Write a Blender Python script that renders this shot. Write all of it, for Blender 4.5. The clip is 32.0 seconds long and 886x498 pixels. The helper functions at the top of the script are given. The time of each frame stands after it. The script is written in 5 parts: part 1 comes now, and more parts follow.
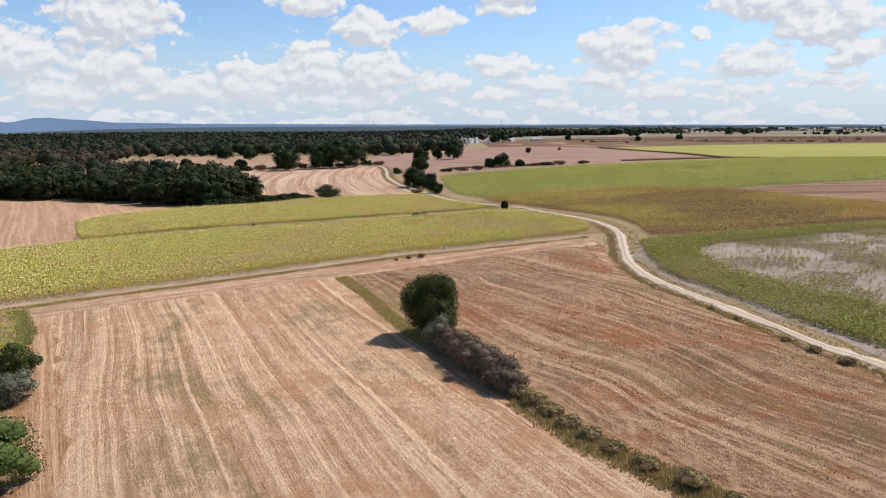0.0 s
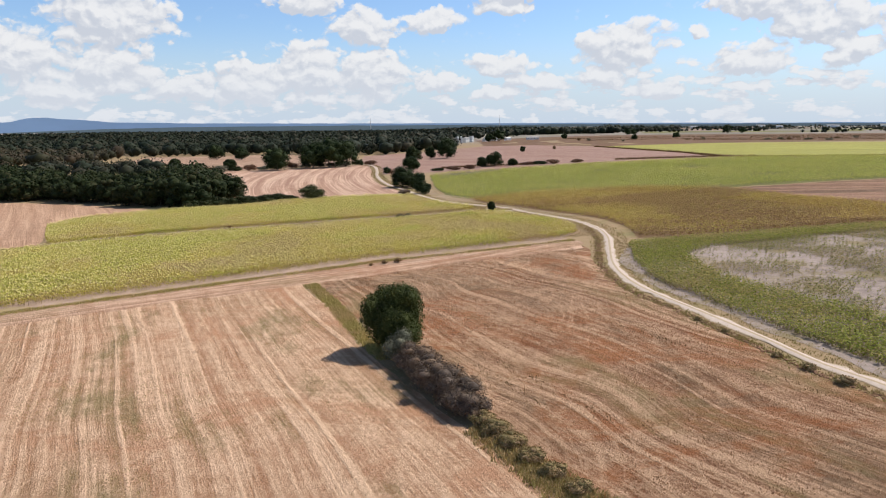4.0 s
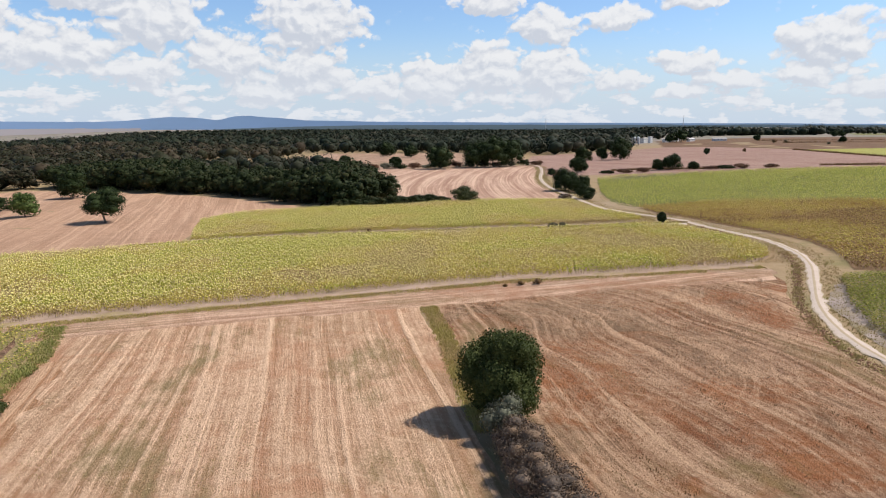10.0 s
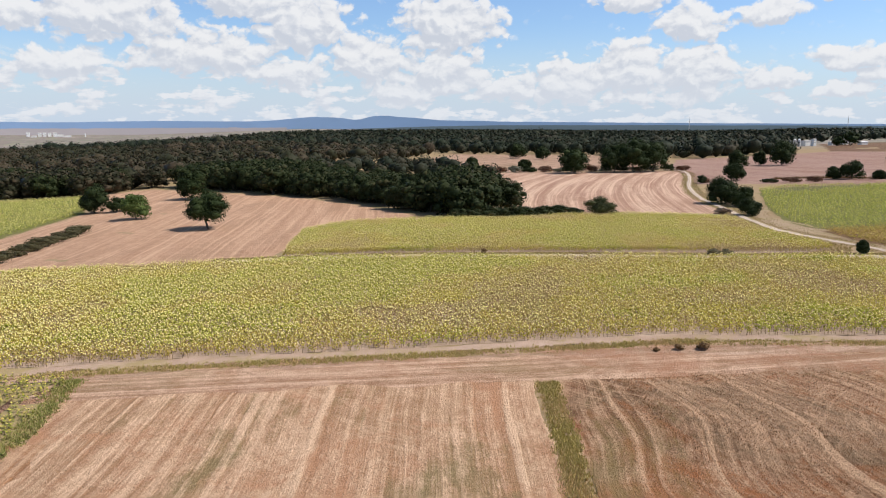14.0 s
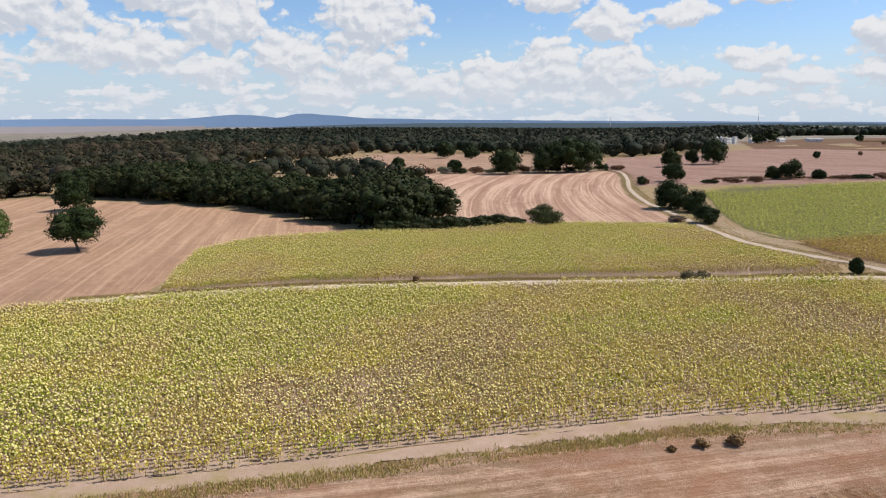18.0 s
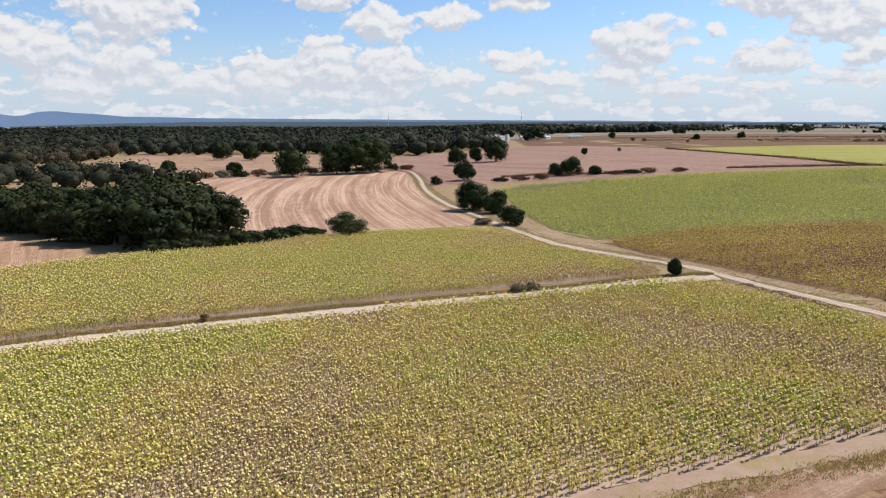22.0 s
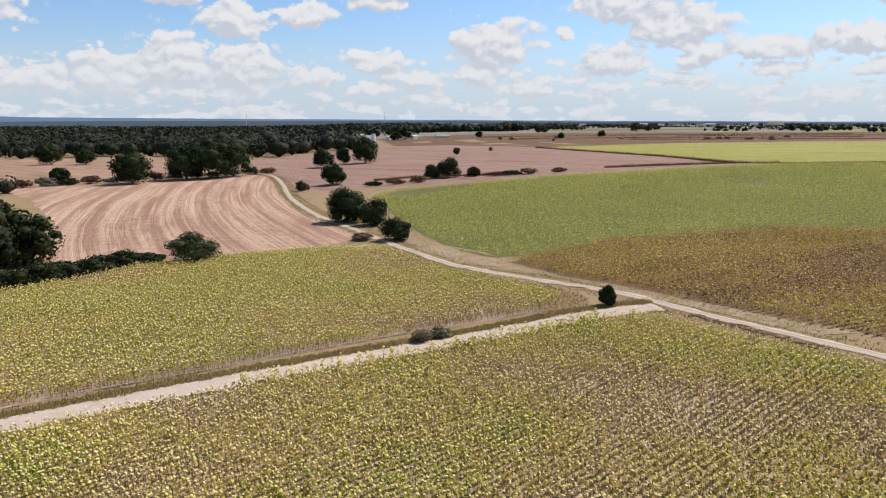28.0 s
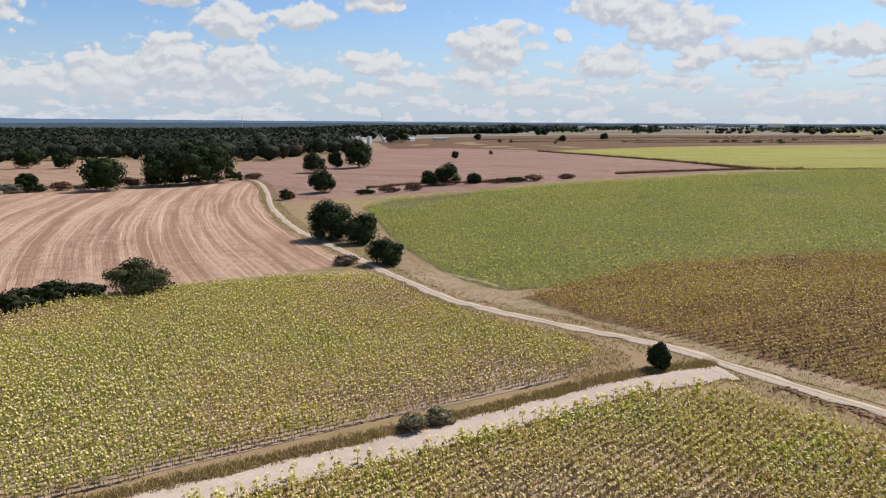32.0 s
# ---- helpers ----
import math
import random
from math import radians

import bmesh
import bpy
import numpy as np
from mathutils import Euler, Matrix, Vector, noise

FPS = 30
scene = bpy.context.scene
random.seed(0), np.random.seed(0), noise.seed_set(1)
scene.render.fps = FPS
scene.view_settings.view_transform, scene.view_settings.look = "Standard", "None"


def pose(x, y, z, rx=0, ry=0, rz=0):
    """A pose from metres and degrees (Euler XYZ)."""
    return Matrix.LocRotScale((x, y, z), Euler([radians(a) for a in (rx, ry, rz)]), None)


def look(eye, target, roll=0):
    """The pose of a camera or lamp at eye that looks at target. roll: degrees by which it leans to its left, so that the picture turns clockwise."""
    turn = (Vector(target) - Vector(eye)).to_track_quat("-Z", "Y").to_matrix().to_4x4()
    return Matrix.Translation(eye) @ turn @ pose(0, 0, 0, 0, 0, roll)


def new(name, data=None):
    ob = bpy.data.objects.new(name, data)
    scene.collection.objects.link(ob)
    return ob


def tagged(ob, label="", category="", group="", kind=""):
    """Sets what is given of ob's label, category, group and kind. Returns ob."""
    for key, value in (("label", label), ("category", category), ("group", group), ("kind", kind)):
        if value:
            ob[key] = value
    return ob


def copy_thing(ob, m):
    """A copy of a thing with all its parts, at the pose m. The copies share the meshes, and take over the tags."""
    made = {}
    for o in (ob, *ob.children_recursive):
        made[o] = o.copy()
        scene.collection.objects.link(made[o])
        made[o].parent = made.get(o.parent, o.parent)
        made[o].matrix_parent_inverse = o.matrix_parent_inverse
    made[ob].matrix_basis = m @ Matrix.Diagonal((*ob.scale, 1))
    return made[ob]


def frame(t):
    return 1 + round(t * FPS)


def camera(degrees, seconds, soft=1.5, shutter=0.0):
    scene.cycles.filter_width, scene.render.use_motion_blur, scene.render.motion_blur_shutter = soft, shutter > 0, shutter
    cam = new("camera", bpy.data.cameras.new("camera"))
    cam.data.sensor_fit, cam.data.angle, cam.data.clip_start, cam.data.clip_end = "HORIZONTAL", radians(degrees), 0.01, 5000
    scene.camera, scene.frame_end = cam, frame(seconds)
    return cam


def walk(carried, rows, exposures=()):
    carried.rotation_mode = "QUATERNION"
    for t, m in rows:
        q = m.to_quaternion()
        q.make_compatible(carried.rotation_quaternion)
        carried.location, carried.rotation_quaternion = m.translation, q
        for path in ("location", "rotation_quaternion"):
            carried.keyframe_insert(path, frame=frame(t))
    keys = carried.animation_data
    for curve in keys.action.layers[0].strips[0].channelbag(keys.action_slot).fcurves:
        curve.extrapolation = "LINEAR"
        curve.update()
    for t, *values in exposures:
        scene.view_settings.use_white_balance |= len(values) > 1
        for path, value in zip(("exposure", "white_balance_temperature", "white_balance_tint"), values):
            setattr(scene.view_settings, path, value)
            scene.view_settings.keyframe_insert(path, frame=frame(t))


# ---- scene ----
cam = camera(65.08, 32.0, soft=1.1)

PATH = [  # seconds, x, y, z, turn to the left, tilt up, lean (degrees)
    (0, 0.00, 0.00, 30.00, -0.001, -10.094, -0.148),
    (0.5, 0.50, 1.00, 29.96, 0.042, -10.096, -0.289),
    (1, 1.01, 2.00, 29.92, -0.032, -10.093, -0.158),
    (1.5, 1.54, 2.99, 29.89, 0.027, -10.115, -0.308),
    (2, 2.09, 3.97, 29.87, -0.035, -10.131, -0.193),
    (2.5, 2.67, 4.92, 29.84, -0.025, -10.165, -0.276),
    (3, 3.29, 5.85, 29.82, -0.083, -10.163, -0.160),
    (3.5, 3.92, 6.78, 29.79, -0.086, -10.181, -0.306),
    (5.5, 6.52, 10.52, 29.64, -0.204, -10.188, -0.220),
    (6, 6.98, 11.90, 29.53, -0.256, -10.209, -0.032),
    (6.5, 7.41, 13.40, 29.42, -0.278, -10.225, -0.285),
    (7, 7.80, 15.06, 29.32, -0.347, -10.238, 0.020),
    (7.5, 8.14, 16.95, 29.22, -0.375, -10.240, -0.021),
    (8, 8.42, 19.10, 29.15, 1.842, -10.266, -0.020),
    (8.5, 8.62, 21.56, 29.10, 2.684, -10.297, 0.209),
    (9, 8.72, 24.34, 29.10, 11.468, -10.271, -0.014),
    (9.5, 8.67, 27.47, 29.13, 14.139, -10.223, 0.038),
    (10, 8.46, 30.90, 29.18, 14.108, -10.212, 0.035),
    (10.5, 8.06, 34.56, 29.24, 22.489, -10.156, 0.071),
    (11, 7.54, 38.37, 29.29, 24.852, -10.182, 0.030),
    (11.5, 6.86, 42.26, 29.33, 24.864, -10.199, 0.056),
    (12, 6.03, 46.16, 29.35, 24.885, -10.201, 0.128),
    (12.5, 5.01, 50.05, 29.36, 24.908, -10.210, 0.120),
    (13, 3.81, 53.92, 29.35, 24.945, -10.217, 0.171),
    (13.5, 2.41, 57.80, 29.35, 24.952, -10.207, 0.144),
    (14, 0.91, 61.66, 29.35, 24.951, -10.232, 0.171),
    (14.5, -0.64, 65.52, 29.36, 24.980, -10.250, 0.130),
    (16.5, -6.76, 80.47, 29.52, 24.744, -10.342, 0.045),
    (17, -8.21, 83.70, 29.55, 24.359, -10.338, 0.050),
    (17.5, -9.63, 86.80, 29.57, 24.352, -10.359, 0.146),
    (18, -11.03, 89.75, 29.57, 18.890, -10.383, 0.136),
    (18.5, -12.39, 92.54, 29.57, 18.481, -10.422, 0.239),
    (19, -13.68, 95.19, 29.56, 18.454, -10.433, 0.112),
    (19.5, -14.88, 97.69, 29.56, 12.000, -10.430, 0.143),
    (20, -16.01, 100.08, 29.56, 11.603, -10.428, 0.127),
    (20.5, -17.03, 102.36, 29.57, 11.669, -10.428, 0.160),
    (21, -17.98, 104.57, 29.59, 6.158, -10.449, 0.078),
    (21.5, -18.87, 106.72, 29.61, 0.944, -10.434, 0.164),
    (22, -19.68, 108.85, 29.63, 0.978, -10.444, 0.118),
    (22.5, -20.40, 110.98, 29.65, 1.035, -10.451, 0.071),
    (23, -21.03, 113.15, 29.67, 1.086, -10.460, -0.013),
    (23.5, -21.57, 115.37, 29.68, 1.085, -10.478, 0.083),
    (24, -22.03, 117.66, 29.68, 0.666, -10.482, 0.014),
    (24.5, -22.38, 120.05, 29.68, -3.079, -10.481, 0.038),
    (25, -22.63, 122.51, 29.66, -4.903, -10.468, 0.186),
    (25.5, -22.76, 125.05, 29.62, -6.788, -10.448, 0.135),
    (26, -22.79, 127.64, 29.57, -8.636, -10.483, 0.197),
    (26.5, -22.72, 130.28, 29.52, -10.168, -10.485, 0.165),
    (28.5, -20.95, 141.97, 29.14, -10.137, -10.473, 0.082),
    (29, -20.41, 145.16, 29.15, -10.173, -10.475, 0.055),
    (29.5, -19.85, 148.38, 29.18, -10.178, -10.435, 0.058),
    (30, -19.31, 151.65, 29.23, -10.207, -10.413, 0.099),
    (30.5, -18.77, 154.94, 29.29, -10.224, -10.369, 0.077),
    (31, -18.23, 158.20, 29.35, -10.278, -10.323, 0.125),
    (31.5, -17.68, 161.39, 29.40, -10.328, -10.265, 0.340),
    (32, -17.11, 164.51, 29.43, -10.342, -10.324, 0.194),
]


def aim(x, y, z, yaw, pitch, roll):
    a, b = radians(yaw), radians(pitch)
    ahead = Vector((-math.sin(a) * math.cos(b), math.cos(a) * math.cos(b), math.sin(b)))
    eye = Vector((x, y, z))
    return look(eye, eye + ahead, roll)


EXPOSURE = [(0, 0.03), (11, 0.04), (14, 0.04), (17, -0.03), (18.5, -0.05), (20, -0.09), (21, -0.05), (22.5, 0.03), (25, 0.02), (27, -0.04), (30, -0.07), (32, -0.16)]
walk(cam, [(t, aim(*p)) for t, *p in PATH], EXPOSURE)

# ---- world, sun, exposure ----
SUN_AZ, SUN_EL = 65.0, 52.0          # degrees: from +y towards +x, and up
world = bpy.data.worlds.new("sky")
scene.world = world
world.use_nodes = True


class Nodes:
    """Short hand for wiring node trees."""

    def __init__(self, tree):
        self.t, self.n, self.l = tree, tree.nodes, tree.links

    def add(self, kind, **props):
        node = self.n.new(kind)
        for key, value in props.items():
            setattr(node, key, value)
        return node

    def put(self, socket, value):
        if isinstance(value, bpy.types.NodeSocket):
            self.l.new(value, socket)
        elif value is not None:
            socket.default_value = value

    def math(self, op, a, b=None, c=None, clamp=False):
        node = self.add("ShaderNodeMath", operation=op, use_clamp=clamp)
        for n, v in enumerate((a, b, c)):
            self.put(node.inputs[n], v)
        return node.outputs[0]

    def vec(self, op, a, b=None):
        node = self.add("ShaderNodeVectorMath", operation=op)
        self.put(node.inputs[0], a)
        self.put(node.inputs[1], b)
        return node.outputs[1] if op in ("LENGTH", "DISTANCE", "DOT_PRODUCT") else node.outputs[0]

    def xyz(self, v):
        node = self.add("ShaderNodeSeparateXYZ")
        self.put(node.inputs[0], v)
        return node.outputs

    def join(self, x, y, z=0.0):
        node = self.add("ShaderNodeCombineXYZ")
        for n, v in enumerate((x, y, z)):
            self.put(node.inputs[n], v)
        return node.outputs[0]

    def noise(self, v, scale, detail=4.0, rough=0.55, distort=0.0):
        node = self.add("ShaderNodeTexNoise")
        self.put(node.inputs["Vector"], v)
        for key, value in (("Scale", scale), ("Detail", detail), ("Roughness", rough), ("Distortion", distort)):
            self.put(node.inputs[key], value)
        return node.outputs[0]

    def span(self, v, a, b, c=0.0, d=1.0, smooth=False):
        node = self.add("ShaderNodeMapRange", interpolation_type="SMOOTHSTEP" if smooth else "LINEAR")
        for n, value in enumerate((v, a, b, c, d)):
            self.put(node.inputs[n], value)
        return node.outputs[0]

    def mix(self, f, a, b):
        node = self.add("ShaderNodeMix", data_type="RGBA")
        self.put(node.inputs[0], f)
        for n, v in ((6, a), (7, b)):
            self.put(node.inputs[n], (*v, 1.0) if isinstance(v, tuple) and len(v) == 3 else v)
        return node.outputs[2]


def sky(tree):
    k = Nodes(tree)
    tree.nodes.clear()
    ways = k.add("ShaderNodeTexCoord").outputs["Generated"]
    air = k.add("ShaderNodeTexSky", sky_type="NISHITA", sun_disc=False, sun_elevation=radians(SUN_EL), sun_rotation=radians(SUN_AZ),
                altitude=100.0, air_density=1.0, dust_density=0.7, ozone_density=1.6)
    x, y, z = k.xyz(ways)
    az = k.math("MULTIPLY", k.math("ARCTAN2", x, y), 57.2958)
    el = k.math("MULTIPLY", k.math("ARCSINE", z), 57.2958)
    # cumulus: place (azimuth, elevation), half width, half height, in degrees
    heaps = [
        (-24.5, 8.2, 4.2, 2.5), (-31, 5.2, 3.4, 2.0), (-25, 4.4, 3.3, 1.9), (-15.2, 3.5, 3.5, 1.7), (-10.4, 4.8, 3.2, 2.3),
        (-5.6, 4.4, 3.2, 2.5), (-6, 7.8, 2.8, 1.3), (-0.6, 8.1, 2.1, 0.8), (-10.5, 9.7, 2.6, 1.1), (4.7, 9.4, 2.4, 0.8),
        (14.2, 6.4, 3.6, 1.8), (-0.7, 3.5, 2.7, 1.0), (4.4, 4.8, 2.7, 1.0), (23.6, 4.9, 2.5, 1.4), (24.7, 9.0, 4.0, 1.7),
        (28, 7.3, 4.2, 1.4), (19.8, 6.8, 0.9, 0.6), (12.7, 4.0, 2.2, 1.0), (8.1, 3.3, 2.2, 0.7), (4.4, 2.6, 2.2, 0.6),
        (29.5, 4.7, 1.6, 0.7), (-20.3, 2.9, 2.5, 1.0),
    ]
    heaps += [
        (-35.7, 8.0, 4.0, 2.1), (-41, 9.7, 4.2, 1.5), (-50, 8.2, 5.5, 2.0),
        (-43.5, 5.6, 6.0, 1.6), (-53, 4.4, 4.2, 1.1), (-37.5, 4.2, 3.6, 1.3), (-56, 7.6, 3.5, 1.2), (34.5, 5.4, 3.0, 0.9),
        (40.5, 5.9, 4.0, 1.0), (42.5, 8.6, 2.0, 0.9), (41.5, 3.9, 2.2, 0.6), (30, 5.3, 1.8, 0.8), (17, 2.8, 2.4, 0.6), (-28, 2.6, 3.2, 0.7),
        (6.5, 10.2, 4.5, 0.7), (35.5, 10.5, 3.0, 0.7),
    ]

    def heap_field(aside, lift):
        place_in_sky = k.join(k.math("ADD", az, aside), k.math("ADD", el, lift))
        warp = k.add("ShaderNodeTexNoise")
        k.put(warp.inputs["Vector"], place_in_sky)
        warp.inputs["Scale"].default_value, warp.inputs["Detail"].default_value = 0.42, 4.0
        warp.inputs["Roughness"].default_value = 0.6
        push = k.vec("SUBTRACT", warp.outputs[1], (0.5, 0.5, 0.5))
        push = k.vec("MULTIPLY", push, (2.6, 1.5, 0.0))
        here = k.vec("ADD", place_in_sky, push)
        hx, hy, _ = k.xyz(here)
        total = None
        for a, e, w, h in heaps:
            dx = k.math("MULTIPLY", k.math("SUBTRACT", hx, a), 0.86 / w)
            dy = k.math("MULTIPLY", k.math("SUBTRACT", hy, e - 0.35 * h), 0.72 / h)
            dy = k.math("MAXIMUM", dy, k.math("MULTIPLY", dy, -1.5))
            one = k.math("SUBTRACT", 1.15, k.math("SQRT", k.math("ADD", k.math("MULTIPLY", dx, dx), k.math("MULTIPLY", dy, dy))))
            total = one if total is None else k.math("MAXIMUM", total, one)
        # low rows of small clouds above the horizon
        rows = k.noise(k.vec("MULTIPLY", place_in_sky, (0.24, 0.85, 1.0)), 1.0, 4.0, 0.6)
        low = k.math("MULTIPLY", k.span(k.xyz(place_in_sky)[1], 5.6, 3.2, 0.0, 1.0, True), k.span(rows, 0.36, 0.66, -0.1, 0.60, True))
        total = k.math("MAXIMUM", total, low)
        # rounded heads on the clouds, small ones on large ones
        puffs = k.add("ShaderNodeTexVoronoi", feature="F1")
        k.put(puffs.inputs["Vector"], k.vec("MULTIPLY", here, (0.78, 1.15, 1.0)))
        puffs.inputs["Scale"].default_value = 1.0
        puffs.inputs["Detail"].default_value, puffs.inputs["Roughness"].default_value = 2.0, 0.42
        heads = k.math("SUBTRACT", 0.80, puffs.outputs["Distance"])
        fine = k.math("SUBTRACT", k.noise(k.vec("MULTIPLY", here, (0.9, 1.4, 1.0)), 1.0, 5.0, 0.6), 0.5)
        return total, k.math("ADD", total, k.math("ADD", k.math("MULTIPLY", heads, 0.7), k.math("MULTIPLY", fine, 0.5)))

    (form, body), (_, body_sun) = heap_field(0.0, 0.0), heap_field(0.25, 0.55)
    cover = k.math("MULTIPLY", k.span(body, 0.12, 0.42, 0.0, 0.97, True), k.span(form, -0.06, 0.16, 0.0, 1.0, True))
    lit = k.span(k.math("SUBTRACT", body_sun, body), -0.42, 0.34, 1.0, 0.0, True)
    haze = (6.5, 7.6, 9.1)
    tone = k.mix(lit, (6.7, 7.1, 7.95), (9.5, 9.55, 9.75))
    tone = k.mix(k.span(el, 5.5, 0.5, 0.0, 0.6), tone, (7.7, 8.3, 9.2))
    veil = k.span(el, 8.0, -0.5, 0.0, 0.9, True)
    clear = k.mix(veil, k.mix(k.span(el, 26.0, 11.0), air.outputs[0], k.vec("MULTIPLY", air.outputs[0], (1.2, 1.40, 1.70))), haze)
    high = k.math("MULTIPLY", cover, k.span(el, 16.0, 11.5, 0.0, 1.0))
    back = k.add("ShaderNodeBackground")
    k.put(back.inputs[0], k.mix(high, clear, tone))
    back.inputs[1].default_value = 0.088
    k.l.new(back.outputs[0], k.add("ShaderNodeOutputWorld").inputs[0])


sky(world.node_tree)
sun = new("sun", bpy.data.lights.new("sun", "SUN"))
sun.data.energy, sun.data.angle, sun.data.color = 4.9, radians(0.53), (1.0, 0.94, 0.872)
_a, _e = radians(SUN_AZ), radians(SUN_EL)
sun.matrix_world = look((0, 0, 80), Vector((0, 0, 80)) - Vector((math.sin(_a) * math.cos(_e), math.cos(_a) * math.cos(_e), math.sin(_e))))

# ---- materials ----
def material(name, rough=0.9):
    m = bpy.data.materials.new(name)
    m.use_nodes = True
    k = Nodes(m.node_tree)
    shader = m.node_tree.nodes["Principled BSDF"]
    shader.inputs["Roughness"].default_value = rough
    shader.inputs["Specular IOR Level"].default_value = 0.15
    return m, k, shader


def place(k):
    return k.add("ShaderNodeTexCoord").outputs["Object"]


def turned(k, v, degrees):
    node = k.add("ShaderNodeVectorRotate", rotation_type="Z_AXIS")
    k.put(node.inputs["Vector"], v)
    node.inputs["Angle"].default_value = radians(degrees)
    return node.outputs[0]


def relief(k, shader, height, strength=0.5, distance=0.1):
    node = k.add("ShaderNodeBump")
    node.inputs["Strength"].default_value, node.inputs["Distance"].default_value = strength, distance
    k.put(node.inputs["Height"], height)
    k.put(shader.inputs["Normal"], node.outputs[0])


def stubble(name, straw, soil, dark, turn, swath=5.0, green=0.0, comb=0.0, contrast=1.0, wander=6.0, lean=0.0, sweep=None, rust=None, sweeps=0.0, passes=0.0):
    """A harvested field: straw swaths along one way, drill rows, soil showing between, weeds in patches.
    turn: the way of the rows, degrees to the left of +y; comb: strength of regular machine passes; lean: how the rows curve;
    passes: metres between the machine's passes, each with a pair of pressed pale wheel lines."""
    m, k, shader = material(name)
    v = place(k)
    x, y, _ = k.xyz(turned(k, v, -turn))
    wob = k.math("SUBTRACT", k.noise(v, 0.016, 2.0), 0.5)
    x = k.math("ADD", x, k.math("MULTIPLY", wob, wander))
    if lean:
        x = k.math("ADD", x, k.math("MULTIPLY", k.math("MULTIPLY", y, y), lean))

    if sweep:
        dy = k.math("SUBTRACT", y, sweep[0])
        x = k.math("ADD", x, k.math("ADD", k.math("MULTIPLY", dy, sweep[1]), k.math("MULTIPLY", k.math("MULTIPLY", dy, dy), sweep[2])))

    def grain(across, down, detail=3.0, rough=0.6):
        return k.math("SUBTRACT", k.noise(k.join(k.math("MULTIPLY", x, across), k.math("MULTIPLY", y, down)), 1.0, detail, rough), 0.5)

    broad, rows, fine = grain(1.0 / swath, 0.010, 2.0), grain(0.9, 0.016, 4.0, 0.7), grain(4.0, 0.25, 4.0, 0.75)
    lines = k.span(grain(0.75, 0.006, 1.0), 0.075, 0.15)
    clod = k.math("SUBTRACT", k.noise(v, 2.2, 8.0, 0.82), 0.5)
    worn = k.math("SUBTRACT", k.noise(v, 0.35, 6.0, 0.7), 0.5)
    patch = k.noise(k.join(k.math("MULTIPLY", x, 0.055), k.math("MULTIPLY", y, 0.018)), 1.0, 6.0, 0.65, 0.8)
    f = k.math("ADD", k.math("MULTIPLY", broad, 1.8 * contrast), k.math("MULTIPLY", rows, 2.5 * contrast))
    f = k.math("ADD", f, k.math("MULTIPLY", fine, 1.5))
    f = k.math("ADD", f, k.math("MULTIPLY", worn, 1.5))
    f = k.math("ADD", f, k.math("MULTIPLY", clod, 1.9))
    if comb:
        wave = k.math("SINE", k.math("MULTIPLY", x, 6.2832 / swath))
        f = k.math("ADD", f, k.math("MULTIPLY", k.math("ADD", wave, k.math("MULTIPLY", k.math("SINE", k.math("MULTIPLY", x, 16.2 / swath)), 0.4)), comb))
    f = k.math("ADD", f, k.math("MULTIPLY", lines, 0.45 * contrast))
    colour = k.mix(k.math("ADD", f, 0.42, clamp=True), soil, straw)
    gaps = k.span(k.math("ADD", patch, k.math("MULTIPLY", f, -0.10)), 0.50, 0.66)
    colour = k.mix(k.math("MULTIPLY", gaps, 0.8), colour, dark)
    colour = k.mix(k.math("MULTIPLY", lines, 0.35), colour, straw)
    if passes:
        u = k.math("DIVIDE", k.math("ADD", x, k.math("MULTIPLY", worn, 0.5)), passes)
        off = k.math("MULTIPLY", k.math("ABSOLUTE", k.math("SUBTRACT", k.math("FRACT", u), 0.5)), passes)
        wheel = k.span(k.math("ABSOLUTE", k.math("SUBTRACT", off, 0.9)), 0.36, 0.14, 0.0, 1.0, True)
        worth = k.span(k.noise(k.join(k.math("MULTIPLY", k.math("FLOOR", u), 3.7), k.math("MULTIPLY", y, 0.014)), 1.0, 3.0, 0.6), 0.44, 0.56)
        colour = k.mix(k.math("MULTIPLY", k.math("MULTIPLY", wheel, worth), k.math("ADD", 0.42, k.math("MULTIPLY", clod, 1.2), clamp=True)), colour, tuple(min(0.85, 1.1 * c) for c in straw))
    if sweeps:
        # straw dragged across the rows in loose curved sweeps
        for way, part_of, seed in ((48.0, 0.045, 0.0), (-30.0, 0.06, 40.0)):
            sx, sy, _ = k.xyz(turned(k, v, -turn - way))
            bend = k.math("ADD", sx, k.math("MULTIPLY", k.math("SUBTRACT", k.noise(v, 0.03, 2.0), 0.5), 16.0))
            drag = k.noise(k.join(k.math("MULTIPLY", bend, 1.1), k.math("MULTIPLY", sy, 0.05), seed), 1.0, 4.0, 0.7)
            mask = k.span(k.noise(k.vec("ADD", v, (seed, 70.0, 0.0)), part_of, 3.0), 0.47, 0.58)
            colour = k.mix(k.math("MULTIPLY", k.math("MULTIPLY", k.span(drag, 0.50, 0.66), mask), sweeps), colour, straw)
    if rust:
        bare = k.span(k.math("ADD", k.noise(k.vec("ADD", v, (-60.0, 220.0, 0.0)), 0.06, 6.0, 0.68, 1.2), k.math("MULTIPLY", f, -0.10)), 0.50, 0.64)
        colour = k.mix(k.math("MULTIPLY", bare, 0.75), colour, rust)
